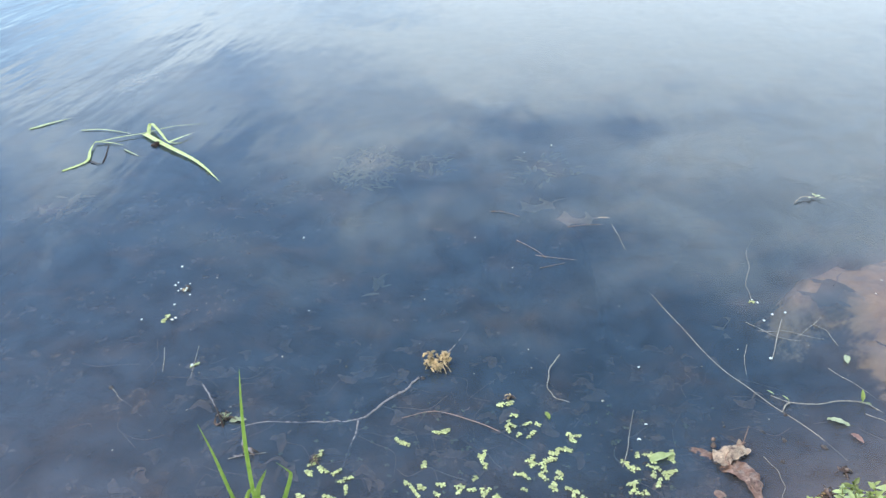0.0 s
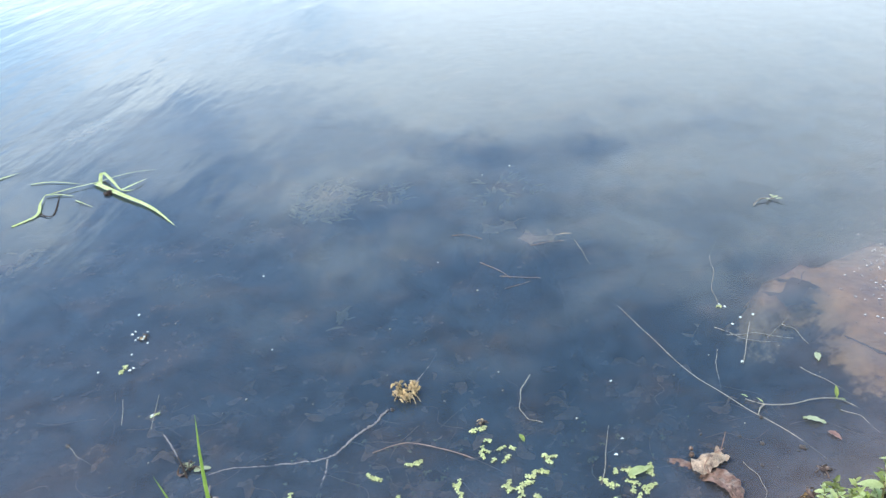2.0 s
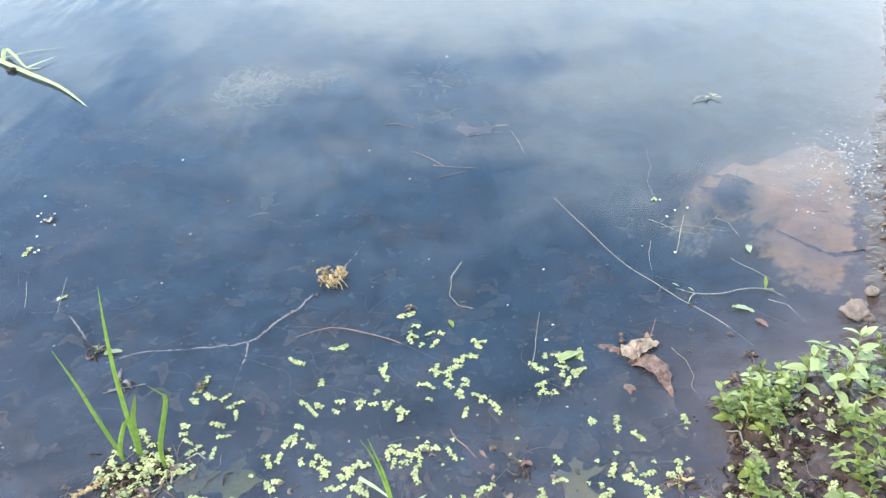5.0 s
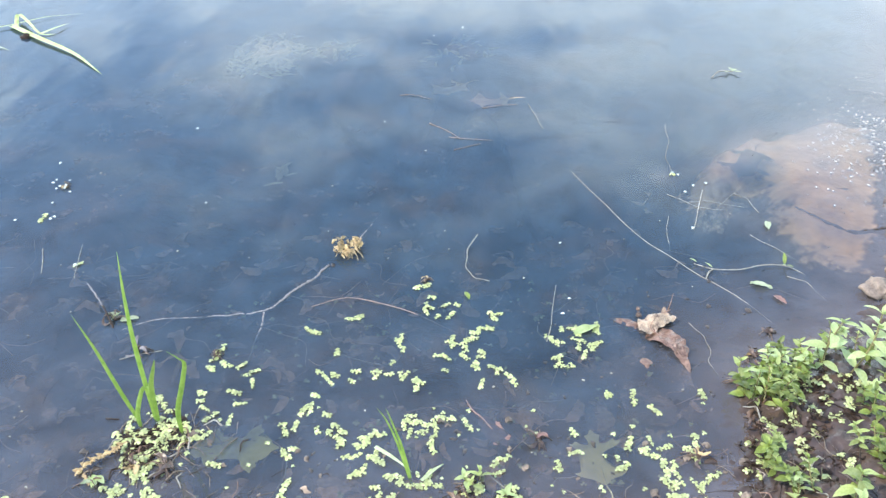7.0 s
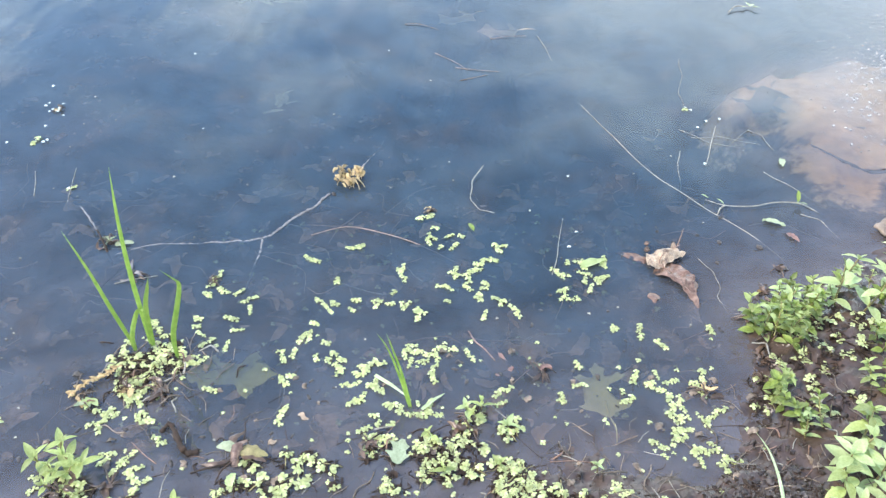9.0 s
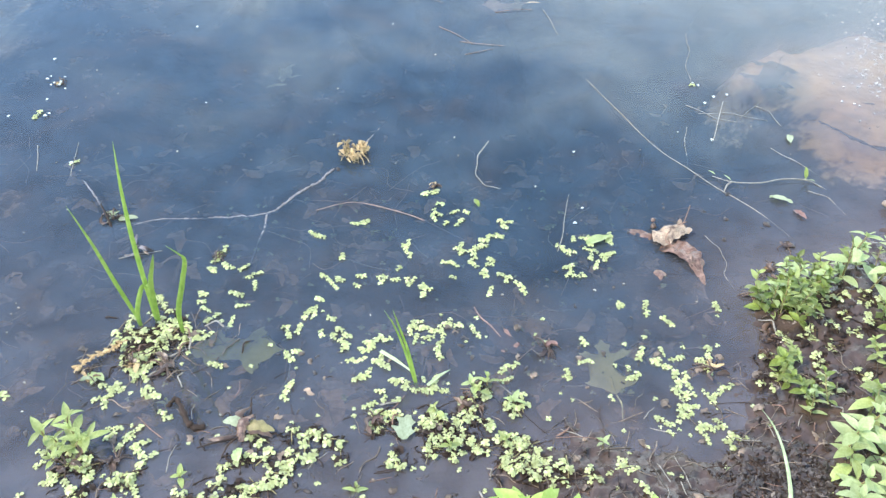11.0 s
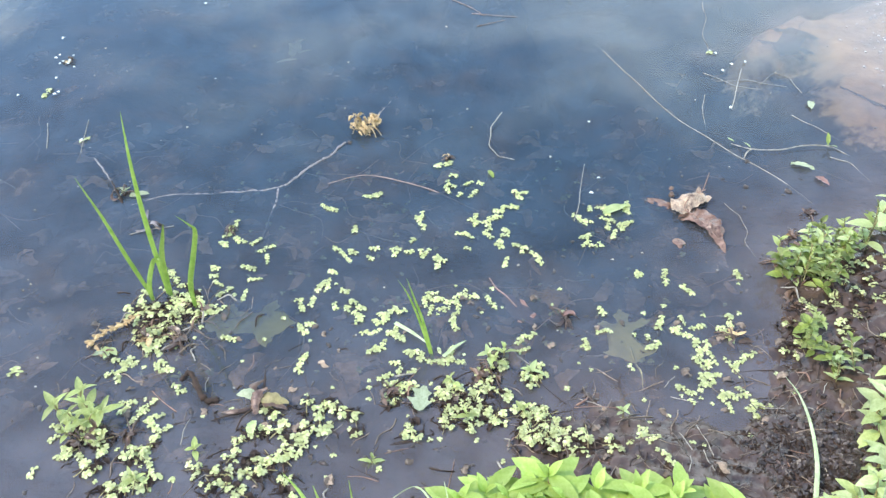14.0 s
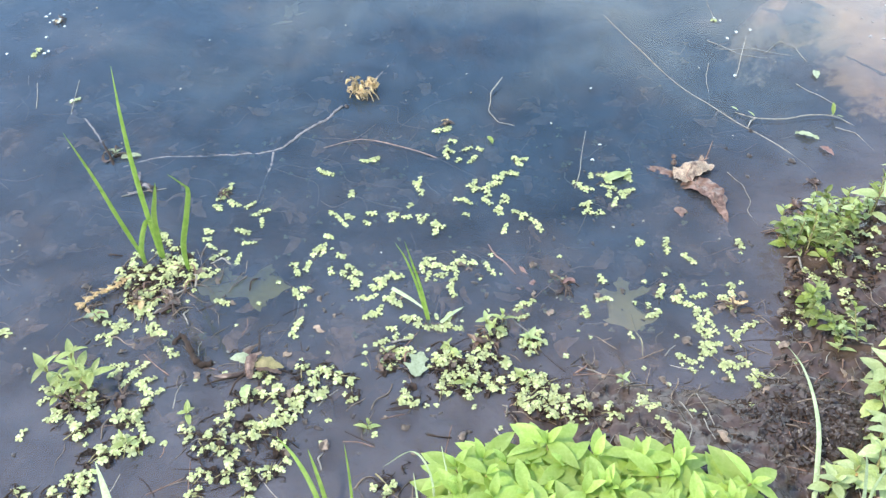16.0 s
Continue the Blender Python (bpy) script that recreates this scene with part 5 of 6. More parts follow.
for k in range(90):
    x, y = (rnd.uniform(0.15, 0.62), rnd.uniform(1.28, 1.60)) if k < 60 else (rnd.uniform(-0.55, 0.1), rnd.uniform(1.33, 1.62))
    s = rnd.uniform(0.2, 0.6) if k < 60 else rnd.uniform(0.15, 0.35)
    thing("mud_clod", pose(x, y, height(x, y) + 0.002 * s, 0, 0, rnd.uniform(0, 360)) @ Matrix.Scale(s, 4), "dark wet crumb of mud and roots", "mud", "mud crumbs", data=rnd.choice(clods))
for k in range(130):
    x, y = (rnd.uniform(0.12, 0.62), rnd.uniform(1.30, 1.58)) if k < 85 else (rnd.uniform(-0.5, 0.1), rnd.uniform(1.36, 1.66))
    a, ln = rnd.uniform(0, math.pi), rnd.uniform(0.008, 0.028)
    pts = [(x + u * ln * math.cos(a) + rnd.uniform(-0.003, 0.003), y + u * ln * math.sin(a) + rnd.uniform(-0.003, 0.003)) for u in (-1, 0, 1)]
    stalk_along("plant_scrap", rnd.choice((DARK_TWIG, RED_TWIG, STRAW, DARK_TWIG)), [(p, q, max(height(p, q), -0.002) + 0.002) for p, q in pts], 0.0008, 0.0005, "bit of dead stalk on the mud", "debris", "dead stalk bits", seed=k)

# ---- petals, scraps and sunken growth ----
petal = lobe_mesh("petal", WHITE, [(-0.0034, 0, 0), (0, 0.001, 0.0015), (0.0034, 0, 0.0008)], 0.0046, 4, 0.3, (0, 1, 0))
rnd = random.Random(51)
seed_mesh = lump_mesh("seed", CLOD, 0.0048, 4, 0.6, 2, 0.5)
for x, y in [(-0.901, 2.629), (-0.883, 2.544), (-0.849, 2.54), (-0.868, 2.503), (-0.83, 2.486), (-0.852, 2.439), (-0.829, 2.378), (-0.834, 2.372), (-0.886, 2.53), (-0.50, 2.42), (-0.60, 2.80), (-0.10, 2.81), (-0.91, 2.37), (0.28, 2.215),
             (0.15, 3.52), (0.05, 3.45), (-0.72, 2.192)]:
    thing("white_petal", pose(x, y, 0.003, rnd.uniform(-10, 10), rnd.uniform(-10, 10), rnd.uniform(0, 360)) @ Matrix.Scale(rnd.uniform(0.6, 1.2), 4), "tiny whitish petal floating on the water", "petal", "floating petals", data=petal)
for x, y, s in [(0.528, 1.997, 1.0), (0.552, 2.072, 0.9), (0.494, 2.020, 0.6), (0.508, 1.939, 0.7), (0.598, 1.980, 1.3), (-0.19, 2.165, 1.0), (0.115, 1.99, 0.5), (0.20, 1.86, 0.6), (0.29, 1.82, 0.5), (-0.873, 2.11, 1.1), (0.44, 1.77, 0.6)]:
    thing("floating_seed", pose(x, y, 0.001, 0, 0, rnd.uniform(0, 360)) @ Matrix.Scale(s, 4), "small dark seed floating on the water", "seed", "floating seeds", data=seed_mesh)
for k in range(34):
    x, y = rnd.uniform(-0.75, 0.5), rnd.uniform(1.62, 2.1)
    a, ln = rnd.uniform(0, math.pi), rnd.uniform(0.015, 0.05)
    w = rnd.uniform(-0.25, 0.25)
    pts = [(x + u * ln * math.cos(a + w * u), y + u * ln * math.sin(a + w * u)) for u in (-1, -0.3, 0.4, 1)]
    stalk_along("sunken_stalk", rnd.choice((RED_TWIG, DARK_TWIG, STRAW)), [(p, q, -0.004 - 0.008 * i * rnd.random()) for i, (p, q) in enumerate(pts)], 0.0013, 0.0008, "thin dead stalk just under the water", "stalk", "sunken stalks", seed=k)

# dead, sodden plants and roots in the shallows
def dead_plant(x, y, size, seed, mats, label):
    rnd = random.Random(seed)
    e = thing("dead_plant", pose(x, y, max(0.0, height(x, y)), 0, 0, rnd.uniform(0, 360)), label, "plant", "dead plants")
    for k in range(6):
        a = rnd.uniform(0, 6.28)
        q = Vector((math.cos(a), math.sin(a), 0)) * size * rnd.uniform(0.5, 1.0)
        part("stem", tube("stem", rnd.choice((DEAD,)), [(0, 0, 0.0), q * 0.5 + Vector((0, 0, size * rnd.uniform(0.1, 0.5))), q], 0.0015, 0.0008, 5, 0.25, seed + k), e)
    for k in range(5):
        a, b, ln = rnd.uniform(0, 6.28), rnd.uniform(-0.9, 0.9), size * rnd.uniform(0.35, 0.8)
        o = Vector((rnd.uniform(-0.35, 0.35) * size, rnd.uniform(-0.35, 0.35) * size, 0.002 + 0.0015 * k))
        pts = [o, o + Vector((math.cos(a), math.sin(a), rnd.uniform(-0.1, 0.5))) * ln * 0.5, o + Vector((math.cos(a + b), math.sin(a + b), rnd.uniform(-0.1, 0.2))) * ln]
        part("leaf", lobe_mesh("leaf", rnd.choice(mats), pts, size * rnd.uniform(0.12, 0.30), seed + k, rnd.uniform(-0.8, 0.8), (math.sin(a), -math.cos(a), rnd.uniform(-0.6, 0.6))), e)


wilted = thing("wilted_plant", pose(-0.269, 1.536, 0.002), "wilted red-brown plant with two pale leaves in the shallows", "plant")
for name, mat, points, width, fold, side in [
        ("stem_leaf", OAK_WET, [(-0.002, -0.014, 0.004), (-0.001, 0.0, 0.016), (0.004, 0.012, 0.022), (0.010, 0.024, 0.012)], 0.013, 0.6, (1, 0, 0)),
        ("leaf", GREY_LEAF, [(0.0, 0.008, 0.012), (-0.014, 0.014, 0.014), (-0.030, 0.016, 0.010)], 0.013, 0.2, (0, 1, 0.3)),
        ("leaf", STEM, [(0.004, 0.004, 0.012), (0.020, 0.006, 0.015), (0.042, 0.002, 0.006)], 0.015, -0.3, (0, 1, 0.3)),
        ("leaf", DEAD, [(0.006, 0.000, 0.009), (0.022, -0.002, 0.010), (0.040, -0.006, 0.003)], 0.011, 0.3, (0, 1, 0)),
        ("leaf", PALE_LEAF, [(0.000, -0.024, 0.004), (-0.002, -0.036, 0.008), (-0.001, -0.046, 0.003)], 0.012, 0.2, (1, 0, 0)),
        ("leaf", DEAD, [(-0.004, 0.012, 0.004), (-0.010, 0.030, 0.010), (0.002, 0.044, 0.006)], 0.010, 0.5, (1, 0, 0)),
        ("leaf", DEAD, [(-0.010, -0.002, 0.003), (-0.028, -0.008, 0.006), (-0.048, -0.006, 0.001)], 0.008, 0.5, (0, 1, 0))]:
    part(name, lobe_mesh(name, mat, points, width, int(1000 * width) + len(name), fold, side), wilted)
for k, pts in enumerate([[(0, 0, 0), (0.006, 0.03, 0.012), (0.004, 0.052, 0.016)], [(-0.005, -0.004, 0), (-0.035, -0.016, 0.006), (-0.060, -0.020, 0.0)], [(0, 0, 0.002), (-0.014, -0.020, 0.010), (-0.024, -0.036, 0.0)], [(-0.01, 0.01, 0), (-0.024, 0.028, 0.012), (-0.034, 0.032, 0.0)]]):
    part("stem", tube("stem", DARK_TWIG, pts, 0.0016, 0.0009, 5, 0.3, 40 + k), wilted)
dead_plant(-0.40, 1.66, 0.04, 3, (DEAD,), "sodden dark plant remains on the mud")
dead_plant(-0.455, 1.665, 0.03, 4, (DEAD, SEED), "sodden brown plant remains in the tussock")
dead_plant(0.05, 1.585, 0.03, 5, (DEAD,), "sodden dark plant remains on the mud")
dead_plant(-0.09, 1.555, 0.028, 6, (DEAD,), "sodden dark plant remains on the mud")
dead_plant(-0.49, 1.49, 0.035, 7, (DEAD,), "sodden dark plant remains on the mud")
dead_plant(0.40, 1.64, 0.028, 8, (DEAD, SEED), "sodden brown plant remains at the margin")
dead_plant(-0.585, 2.015, 0.035, 10, (DEAD, GREY_LEAF), "broken stalk with pale leaf scraps")
dead_plant(-0.52, 1.925, 0.03, 11, (DEAD, TWIG), "pale dead plant scraps on the water")
dead_plant(0.53, 1.735, 0.03, 12, (DEAD,), "dark dead leaves under the bank plants")
dead_plant(0.165, 1.69, 0.032, 14, (DEAD, OAK_RED, DEAD), "reddish plant scraps just under the water")
dead_plant(0.505, 1.70, 0.03, 15, (DEAD,), "dark dead leaves at the bank's edge")
dead_plant(0.49, 1.655, 0.025, 16, (DEAD,), "dark dead leaves at the bank's edge")
dead_plant(-0.43, 1.50, 0.03, 17, (DEAD,), "sodden dark plant remains on the mud")
dead_plant(0.515, 1.79, 0.03, 19, (DEAD,), "dark dead leaves at the bank's edge")
dead_plant(0.56, 1.855, 0.03, 20, (DEAD, SEED), "dark dead leaves at the bank's edge")
dead_plant(0.455, 1.335, 0.03, 13, (DEAD, SEED), "dead brown leaves on the mud")
dead_plant(-0.85, 2.515, 0.022, 25, (WHITE, DEAD, SEED), "brown and whitish plant scrap among floating petals")
dead_plant(0.0, 2.108, 0.016, 26, (SEED, DEAD), "brown bud floating among the weeds")
dead_plant(-0.375, 1.905, 0.018, 27, (DEAD,), "dark sodden scrap among the floating weeds")
dead_plant(0.612, 1.915, 0.020, 28, (DEAD, DEAD), "dark sodden flower head at the water's edge")
catkin = stalk_along("dry_catkin", SEED, [(-0.535, 1.655, 0.004), (-0.515, 1.676, 0.008), (-0.492, 1.69, 0.008), (-0.478, 1.705, 0.010)], 0.0026, 0.0018, "curled tan dry catkin at the edge of the tussock", "catkin", rough=0.55, seed=5)
scale = leaf_mesh("scale", SEED, 0.009, 0.0034, 0.4, 0.2, 1.0, 4, 0.1, 1)
for k, q in enumerate(bend([(0, 0, 0), (0.020, 0.021, 0.004), (0.043, 0.035, 0.004), (0.057, 0.050, 0.006)], 9)):
    for side in (60, -70):
        part("scale", scale, catkin, Matrix.Translation(q) @ pose(0, 0, 0, 12 + 9 * (k % 3), 0, 130 + side + 23 * (k % 4)))
dead_plant(-0.512, 1.642, 0.026, 24, (TWIG, SEED, GREY_LEAF), "pale dead plant scraps beside the tussock")
star = thing("pale_leaf_tuft", pose(-0.502, 1.648, 0.003), "pale three-pointed leaf floating on the water", "leaf")
for a in (175, 225, 120):
    part("leaf", leaf_mesh("leaf", PALE_LEAF, 0.022, 0.010, 0.2, 0.2, 1.0, 5, 0.02, a), star, pose(0, 0, 0.001, 0, 0, a))
rnd = random.Random(63)
for k in range(60):
    if k < 25:
        x, y = rnd.gauss(-0.44, 0.045), rnd.gauss(1.69, 0.035)
    elif k < 42:
        x, y = rnd.uniform(0.46, 0.75), rnd.uniform(1.36, 1.75)
    else:
        x, y = rnd.uniform(-0.4, 0.2), rnd.uniform(1.40, 1.62)
    a, ln = rnd.uniform(0, 6.28), rnd.uniform(0.015, 0.035)
    z = max(height(x, y), 0.0)
    stalk_along("dead_root", rnd.choice((DARK_TWIG, DARK_TWIG, RED_TWIG, STRAW)), [(x, y, z - 0.003), (x + 0.5 * ln * math.cos(a), y + 0.5 * ln * math.sin(a), z + rnd.uniform(0.003, 0.012)), (x + ln * math.cos(a + 0.4), y + ln * math.sin(a + 0.4), z)], 0.0016, 0.0008, "bent dead root among the weeds", "root", "dead roots", seed=k)
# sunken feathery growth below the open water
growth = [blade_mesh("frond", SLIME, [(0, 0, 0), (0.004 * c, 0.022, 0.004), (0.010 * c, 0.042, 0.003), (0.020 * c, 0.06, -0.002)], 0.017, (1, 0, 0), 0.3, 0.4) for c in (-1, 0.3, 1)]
ochre = [blade_mesh("frond", OAK_TAN, [(0, 0, 0), (0.006 * c, 0.03, 0.003), (0.016 * c, 0.06, -0.002)], 0.024, (1, 0, 0), 0.3, 0.4) for c in (-1, 1)]
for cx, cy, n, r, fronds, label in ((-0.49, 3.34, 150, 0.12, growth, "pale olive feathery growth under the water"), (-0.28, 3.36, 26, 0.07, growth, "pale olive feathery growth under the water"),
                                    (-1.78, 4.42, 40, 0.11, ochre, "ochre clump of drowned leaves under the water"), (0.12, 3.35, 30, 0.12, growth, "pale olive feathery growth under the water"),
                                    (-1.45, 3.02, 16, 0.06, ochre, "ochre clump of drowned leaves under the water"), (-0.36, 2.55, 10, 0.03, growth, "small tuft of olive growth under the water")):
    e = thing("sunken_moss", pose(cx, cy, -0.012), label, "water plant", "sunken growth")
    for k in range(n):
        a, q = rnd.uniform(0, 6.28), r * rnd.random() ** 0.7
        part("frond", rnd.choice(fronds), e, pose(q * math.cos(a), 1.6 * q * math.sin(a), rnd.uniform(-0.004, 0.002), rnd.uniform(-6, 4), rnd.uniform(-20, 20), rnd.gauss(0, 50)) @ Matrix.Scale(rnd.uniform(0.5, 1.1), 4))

# last scraps round the shoal and on the open water
stalk_along("sunken_stick", DARK_TWIG, [(0.835, 2.345, -0.008), (0.866, 2.295, -0.006), (0.905, 2.240, -0.005), (0.945, 2.232, -0.004), (0.985, 2.238, -0.003)], 0.0015, 0.0055, "dark stick half buried in the sandy shoal", "stick", rough=0.4, seed=71)
stalk_along("sunken_stick", DARK_TWIG, [(0.90, 2.45, -0.008), (0.94, 2.42, -0.007), (0.985, 2.41, -0.006)], 0.001, 0.002, "thin dark stick on the sandy shoal", "stick", rough=0.4, seed=72)
yellow = thing("floating_twig", pose(0.865, 3.046, 0.003), "short yellowish leafy twig floating on the water", "twig")
yellow_stem = part("stem", tube("stem", STRAW, [(0, 0, 0), (0.03, 0.03, 0.006), (0.075, 0.036, 0.002)], 0.002, 0.0015, 5, 0.1, 73), yellow)
for k, (dx, dy, a) in enumerate([(0.07, 0.036, -70), (0.074, 0.038, 20), (0.06, 0.036, 140), (0.078, 0.03, -120)]):
    part("leaf", leaf_mesh("leaf", GREY_LEAF, 0.022, 0.009, 0.2, 0.2, 1.0, 5, 0.05, 80 + k), yellow_stem, pose(dx, dy, 0.003, 8, 0, a))
for k, pts in enumerate([[(-0.06, 2.985, 0.001), (-0.02, 2.980, 0.003), (0.03, 2.950, 0.001)], [(0.02, 2.80, 0.001), (0.07, 2.745, 0.002), (0.10, 2.70, 0.001)],
                         [(0.07, 2.715, 0.001), (0.12, 2.700, 0.002), (0.18, 2.690, 0.001)], [(0.08, 2.645, 0.001), (0.12, 2.66, 0.002), (0.15, 2.675, 0.001)],
                         [(0.17, 2.885, 0.001), (0.22, 2.895, 0.003), (0.27, 2.90, 0.002)], [(0.71, 2.395, 0.001), (0.732, 2.37, 0.002), (0.738, 2.31, 0.001)],
                         [(0.66, 2.345, 0.001), (0.69, 2.375, 0.002), (0.74, 2.43, 0.0)], [(-0.873, 2.110, 0.002), (-0.84, 2.077, 0.0), (-0.769, 2.024, -0.004)],
                         [(0.60, 2.05, -0.002), (0.66, 2.06, -0.001), (0.72, 2.01, -0.004)], [(0.71, 2.08, 0.001), (0.74, 2.06, 0.001), (0.755, 2.01, -0.002)],
                         [(-0.70, 2.13, -0.002), (-0.715, 2.19, 0.002), (-0.73, 2.27, 0.001)], [(-0.78, 2.17, 0.001), (-0.795, 2.22, 0.002), (-0.81, 2.26, 0.001)]]):
    stalk_along("thin_stalk", TAN_TWIG if k < 5 else STRAW, pts, 0.0009 if k < 5 else 0.0007, 0.0005, "short thin straw floating on the water", "stalk", "straws", seed=80 + k)
rnd = random.Random(91)
for x, y in [(0.595, 2.495), (0.604, 2.482), (0.625, 2.43), (0.60, 2.405), (0.66, 2.44), (0.575, 2.255), (0.27, 2.03), (0.25, 1.985), (-0.865, 2.515), (-0.85, 2.505)]:
    thing("white_petal", pose(x, y, 0.003, rnd.uniform(-10, 10), rnd.uniform(-10, 10), rnd.uniform(0, 360)), "tiny whitish petal floating on the water", "petal", "floating petals", data=petal)
sunken(0.60, 2.53, 140, 0.11, OAK_TAN, "tan leaf scrap hanging under the surface", TWO_PAIRS, 0.08, 95, 0.03, False)
sunken(-1.47, 3.0, 60, 0.12, OAK_RED, "reddish leaf just under the surface", TWO_PAIRS, 0.12, 96, 0.03, False)


def scatter(name, label, category, mat, shapes, spots):
    """Many copies of a few meshes joined into one, for what nobody could count; spots are matrices."""
    verts, faces, rnd = [], [], random.Random(len(spots))
    packs = [(np.array([v.co for v in me.vertices]), [tuple(p.vertices) for p in me.polygons]) for me in shapes]
    for m in spots:
        co, polys = rnd.choice(packs)
        base = len(verts)
        a = np.array(m)
        verts.extend((co @ a[:3, :3].T + a[:3, 3]).tolist())
        faces.extend(tuple(base + i for i in p) for p in polys)
    me = bpy.data.meshes.new(name)
    me.from_pydata(verts, [], faces)
    me.polygons.foreach_set("use_smooth", [True] * len(me.polygons))
    me.materials.append(mat)
    thing(name, Matrix(), label, category, kind="stuff", data=me)


rnd = random.Random(131)
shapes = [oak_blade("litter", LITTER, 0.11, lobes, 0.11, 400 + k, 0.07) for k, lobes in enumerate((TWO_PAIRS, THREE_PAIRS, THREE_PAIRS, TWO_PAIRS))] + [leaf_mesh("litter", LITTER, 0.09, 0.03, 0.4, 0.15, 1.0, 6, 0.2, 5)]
spots = []
while len(spots) < 760:
    x, y = -1.7 + 2.25 * rnd.random() ** 1.15, 1.5 + 2.6 * rnd.random() ** 1.6
    z = height(x, y)
    if z > -0.018 or x > 0.60 and y > 2.05:
        continue
    spots.append(pose(x, y, min(-0.016, z + rnd.uniform(0.002, 0.026)), rnd.uniform(-4, 4), rnd.uniform(-4, 4), rnd.uniform(0, 360)) @ Matrix.Scale(rnd.uniform(0.35, 1.15), 4))
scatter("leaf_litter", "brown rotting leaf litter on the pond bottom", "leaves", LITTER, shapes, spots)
shapes = []
for k in range(8):
    a = 0.5 + 0.9 * rnd.random()
    shapes.append(tube("fibre", FIBRE, [(-0.02, 0, 0), (-0.006, 0.004 * rnd.uniform(-1, 1), 0.004 * rnd.random()), (0.008, 0.006 * rnd.uniform(-1, 1), 0.003 * rnd.random()), (0.02, 0.006 * rnd.uniform(-1, 1), 0)], 0.0007 * a, 0.0005 * a, 4, 0.2, k))
spots = []
while len(spots) < 620:
    k = len(spots)
    x, y = (rnd.uniform(0.15, 0.78), rnd.uniform(1.26, 1.66)) if k < 380 else (rnd.uniform(-0.58, 0.15), rnd.uniform(1.32, 1.62)) if k < 500 else (rnd.gauss(-0.43, 0.05), rnd.gauss(1.69, 0.04))
    z = height(x, y)
    if z < -0.006:
        if rnd.random() < 0.8:
            continue
        z = -0.002
    spots.append(pose(x, y, z + 0.0015, rnd.uniform(-15, 15), rnd.uniform(-14, 14), rnd.uniform(0, 360)) @ Matrix.Scale(rnd.uniform(0.3, 1.5), 4))
scatter("dead_fibres", "fine dead fibres and rootlets strewn over the wet mud", "debris", FIBRE, shapes, spots)
shapes = [lump_mesh("speck", CLOD, 0.004, k, 0.5, 1, 1.2) for k in range(3)]
spots = []
for k in range(260):
    x, y = (rnd.uniform(-0.75, 0.2), rnd.uniform(1.36, 1.70)) if k < 170 else (rnd.uniform(0.15, 0.72), rnd.uniform(1.60, 2.05))
    spots.append(pose(x, y, max(height(x, y), -0.001) + 0.0005, rnd.uniform(-20, 20), 0, rnd.uniform(0, 360)) @ Matrix.Diagonal((rnd.uniform(0.3, 1.6), rnd.uniform(0.3, 0.9), 0.6, 1)))
scatter("dark_specks", "small dark specks of rotten debris in the shallows", "debris", CLOD, shapes, spots)
# long curved rootlets hanging under the surface
shapes = []
for k in range(9):
    a = [rnd.uniform(-0.02, 0.02) for i in range(4)]
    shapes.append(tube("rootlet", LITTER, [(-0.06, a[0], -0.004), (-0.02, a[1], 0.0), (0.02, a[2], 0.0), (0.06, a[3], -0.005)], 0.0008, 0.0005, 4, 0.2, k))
spots = []
while len(spots) < 90:
    x, y = rnd.uniform(-0.95, 0.60), 1.60 + 0.65 * rnd.random() ** 1.3
    if height(x, y) < -0.010:
        spots.append(pose(x, y, rnd.uniform(-0.012, -0.003), 0, 0, rnd.uniform(0, 360)) @ Matrix.Diagonal((rnd.uniform(0.3, 1.2), rnd.uniform(0.4, 1.6), 1, 1)))
scatter("rootlets", "thin brown rootlets hanging under the water surface", "debris", ROOTLET, shapes, spots)
shapes = [lobe_mesh("speck", SCRAP, [(-0.003, 0, 0), (0, 0.0006, 0.001), (0.003, 0, 0)], 0.004, k, 0.4, (0, 1, 0)) for k in range(4)]
spots = []
while len(spots) < 70:
    x, y = rnd.uniform(-0.8, 0.75), 1.55 + 1.1 * rnd.random() ** 1.5
    if height(x, y) < -0.003:
        spots.append(pose(x, y, 0.001, 0, 0, rnd.uniform(0, 360)) @ Matrix.Scale(rnd.uniform(0.25, 0.9), 4))
scatter("floating_scraps", "tiny pale and brown scraps afloat on the calm water", "debris", SCRAP, shapes, spots)
# drowned scraps and weeds close under the surface
shapes = []
for k in range(8):
    a = rnd.uniform(-0.012, 0.012)
    shapes.append(lobe_mesh("scrap", ROOTLET, [(-0.018, 0, 0), (-0.004, a, 0.003), (0.008, a * 0.4, 0.001), (0.02, -a, -0.002)], rnd.uniform(0.006, 0.018), k, rnd.uniform(-0.5, 0.5), (0, 1, 0)))
spots = []
while len(spots) < 190:
    x, y = rnd.uniform(-0.75, 0.55), 1.56 + 0.75 * rnd.random() ** 1.2
    if height(x, y) < -0.012:
        spots.append(pose(x, y, rnd.uniform(-0.016, -0.009), rnd.uniform(-6, 6), rnd.uniform(-6, 6), rnd.uniform(0, 360)) @ Matrix.Scale(rnd.uniform(0.35, 1.5), 4))
scatter("drowned_scraps", "brown drowned plant scraps close under the water surface", "debris", ROOTLET, shapes, spots)
spots = []
while len(spots) < 150:
    x, y = rnd.uniform(-0.45, 0.42), rnd.uniform(1.60, 2.10)
    if height(x, y) < -0.008:
        spots.append(pose(x, y, -0.004, 0, 0, rnd.uniform(0, 360)) @ Matrix.Scale(rnd.uniform(0.5, 1.2), 4))
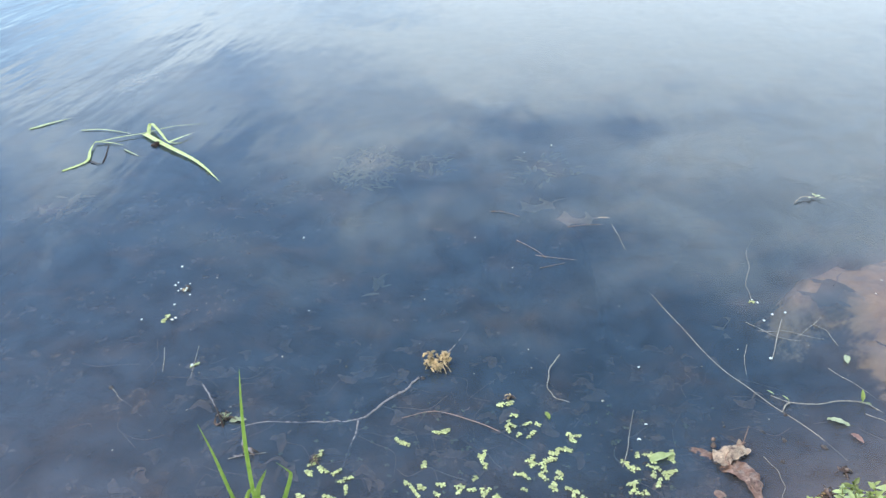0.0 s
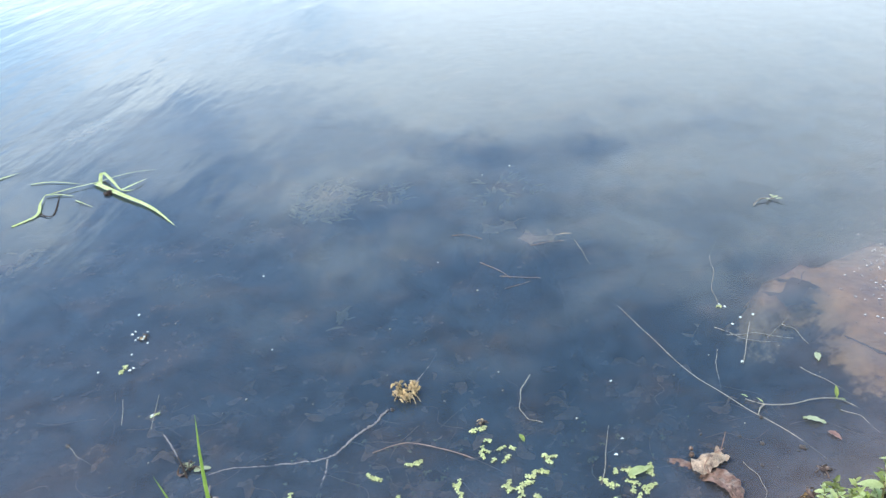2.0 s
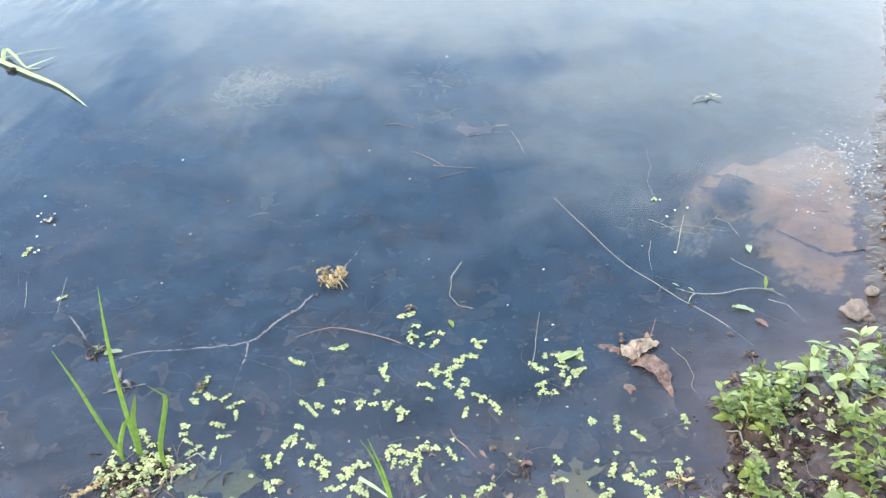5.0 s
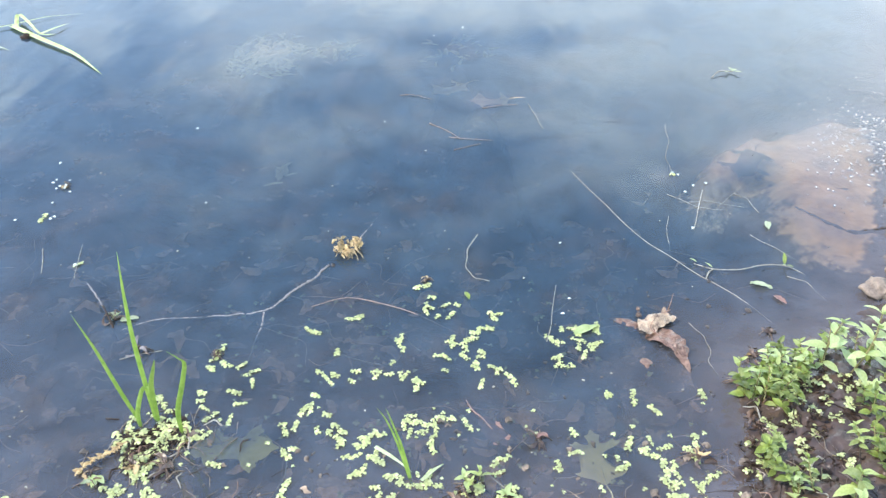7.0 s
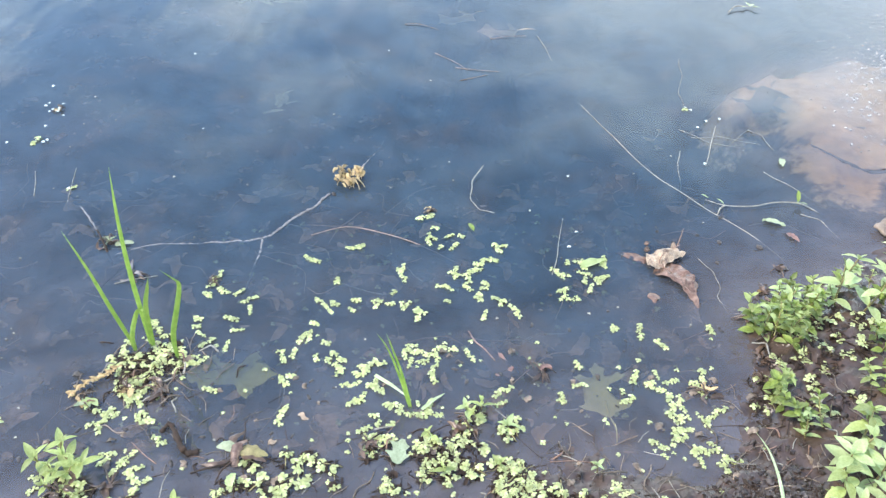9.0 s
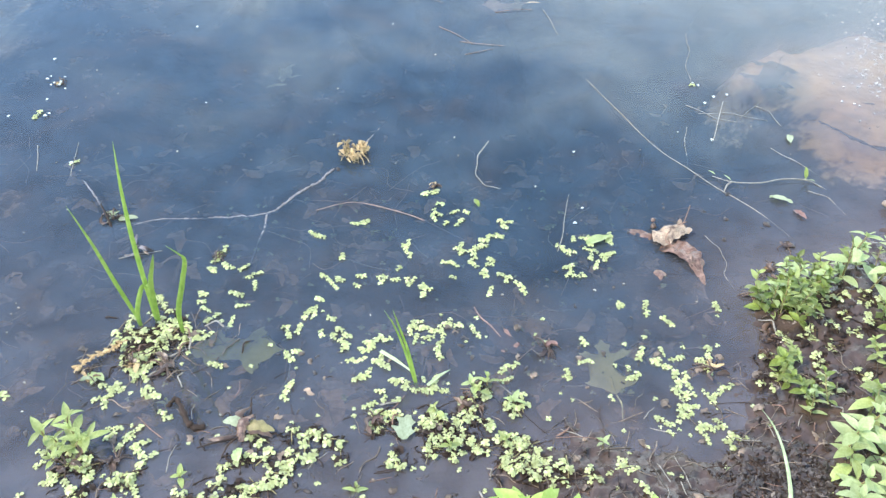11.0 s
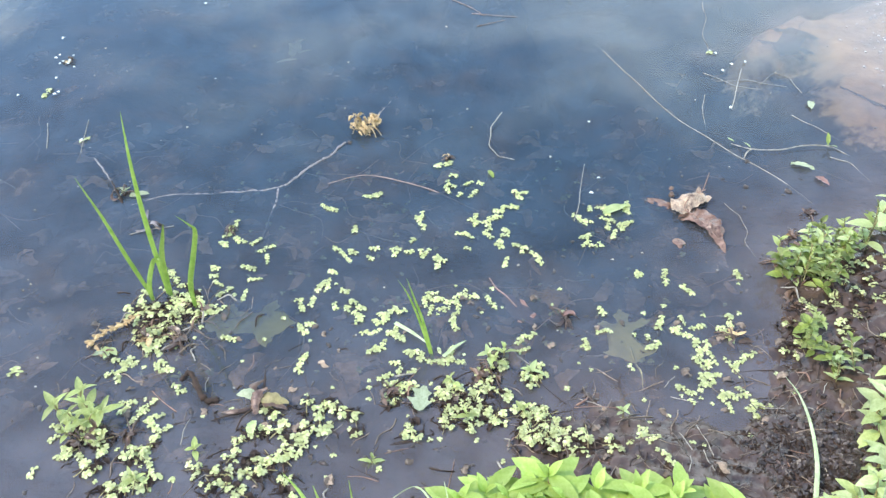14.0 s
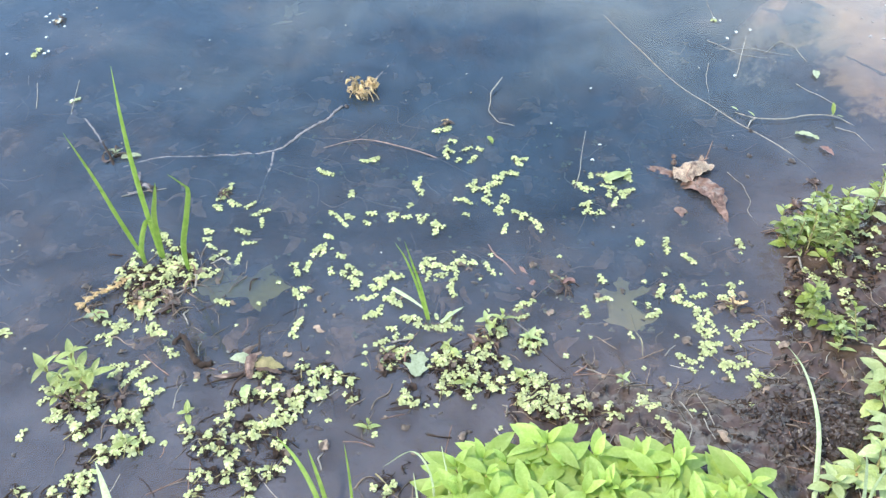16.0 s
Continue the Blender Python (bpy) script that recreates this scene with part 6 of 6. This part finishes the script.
scatter("drowned_weeds", "dull olive weed leaves drowned under the water surface", "water weed", DIM_WEED, rosettes, spots)
# loose single weed leaves and brown bits between the clumps
spots = []
while len(spots) < 110:
    x, y = rnd.uniform(-0.52, 0.46), 1.42 + 0.36 * rnd.random() ** 1.2
    spots.append(pose(x, y, max(0.001, height(x, y) + 0.001), rnd.uniform(-8, 8), rnd.uniform(-8, 8), rnd.uniform(0, 360)) @ Matrix.Scale(rnd.uniform(0.45, 0.85), 4))
scatter("loose_weed_leaves", "loose yellow-green weed leaves strewn over the shallows", "water weed", LOOSE_WEED, rosettes, spots)
shapes = [lobe_mesh("bit", FIBRE, [(-0.007, 0, 0), (-0.002, 0.002, 0.003), (0.002, -0.001, 0.002), (0.008, 0.001, 0)], rnd.uniform(0.004, 0.008), k, rnd.uniform(-0.8, 0.8), (0, 1, 0)) for k in range(6)]
spots = []
while len(spots) < 90:
    x, y = rnd.uniform(-0.55, 0.55), 1.40 + 0.34 * rnd.random() ** 1.3
    spots.append(pose(x, y, max(0.0005, height(x, y) + 0.001), rnd.uniform(-20, 20), rnd.uniform(-20, 20), rnd.uniform(0, 360)) @ Matrix.Scale(rnd.uniform(0.4, 1.3), 4))
scatter("brown_bits", "brown rotten leaf bits strewn between the weeds", "debris", FIBRE, shapes, spots)
# dark wet roots tangled under the weed clumps, also standing in for shade there
shapes = []
for k in range(8):
    a = [rnd.uniform(-0.006, 0.006) for i in range(3)]
    shapes.append(tube("root", DARK_TWIG, [(-0.012, a[0], -0.002), (-0.004, a[1], 0.002), (0.005, -a[1], 0.003), (0.012, a[2], -0.002)], 0.0013, 0.0007, 4, 0.3, k))
shapes += [lobe_mesh("rot", DARK_TWIG, [(-0.006, 0, -0.001), (0, 0.002, 0.003), (0.006, -0.001, -0.001)], 0.006, k, 0.6, (0, 1, 0)) for k in range(4)]
spots = []
for x, y in MAT_WEST + MAT_MIDDLE + MAT_NEAR + MAT_FAR_WEST + TUSSOCK_MAT * 2 + BANK_MAT * 2:
    for k in range(5):
        p, q = x + rnd.gauss(0, 0.010), y + rnd.gauss(0, 0.009)
        spots.append(pose(p, q, max(0.0, height(p, q)) + 0.0005, rnd.uniform(-15, 15), rnd.uniform(-15, 15), rnd.uniform(0, 360)) @ Matrix.Scale(rnd.uniform(0.5, 1.2), 4))
scatter("root_tangle", "dark wet roots and rotten bits under the weeds, also standing in for shade", "roots", DARK_TWIG, shapes, spots)
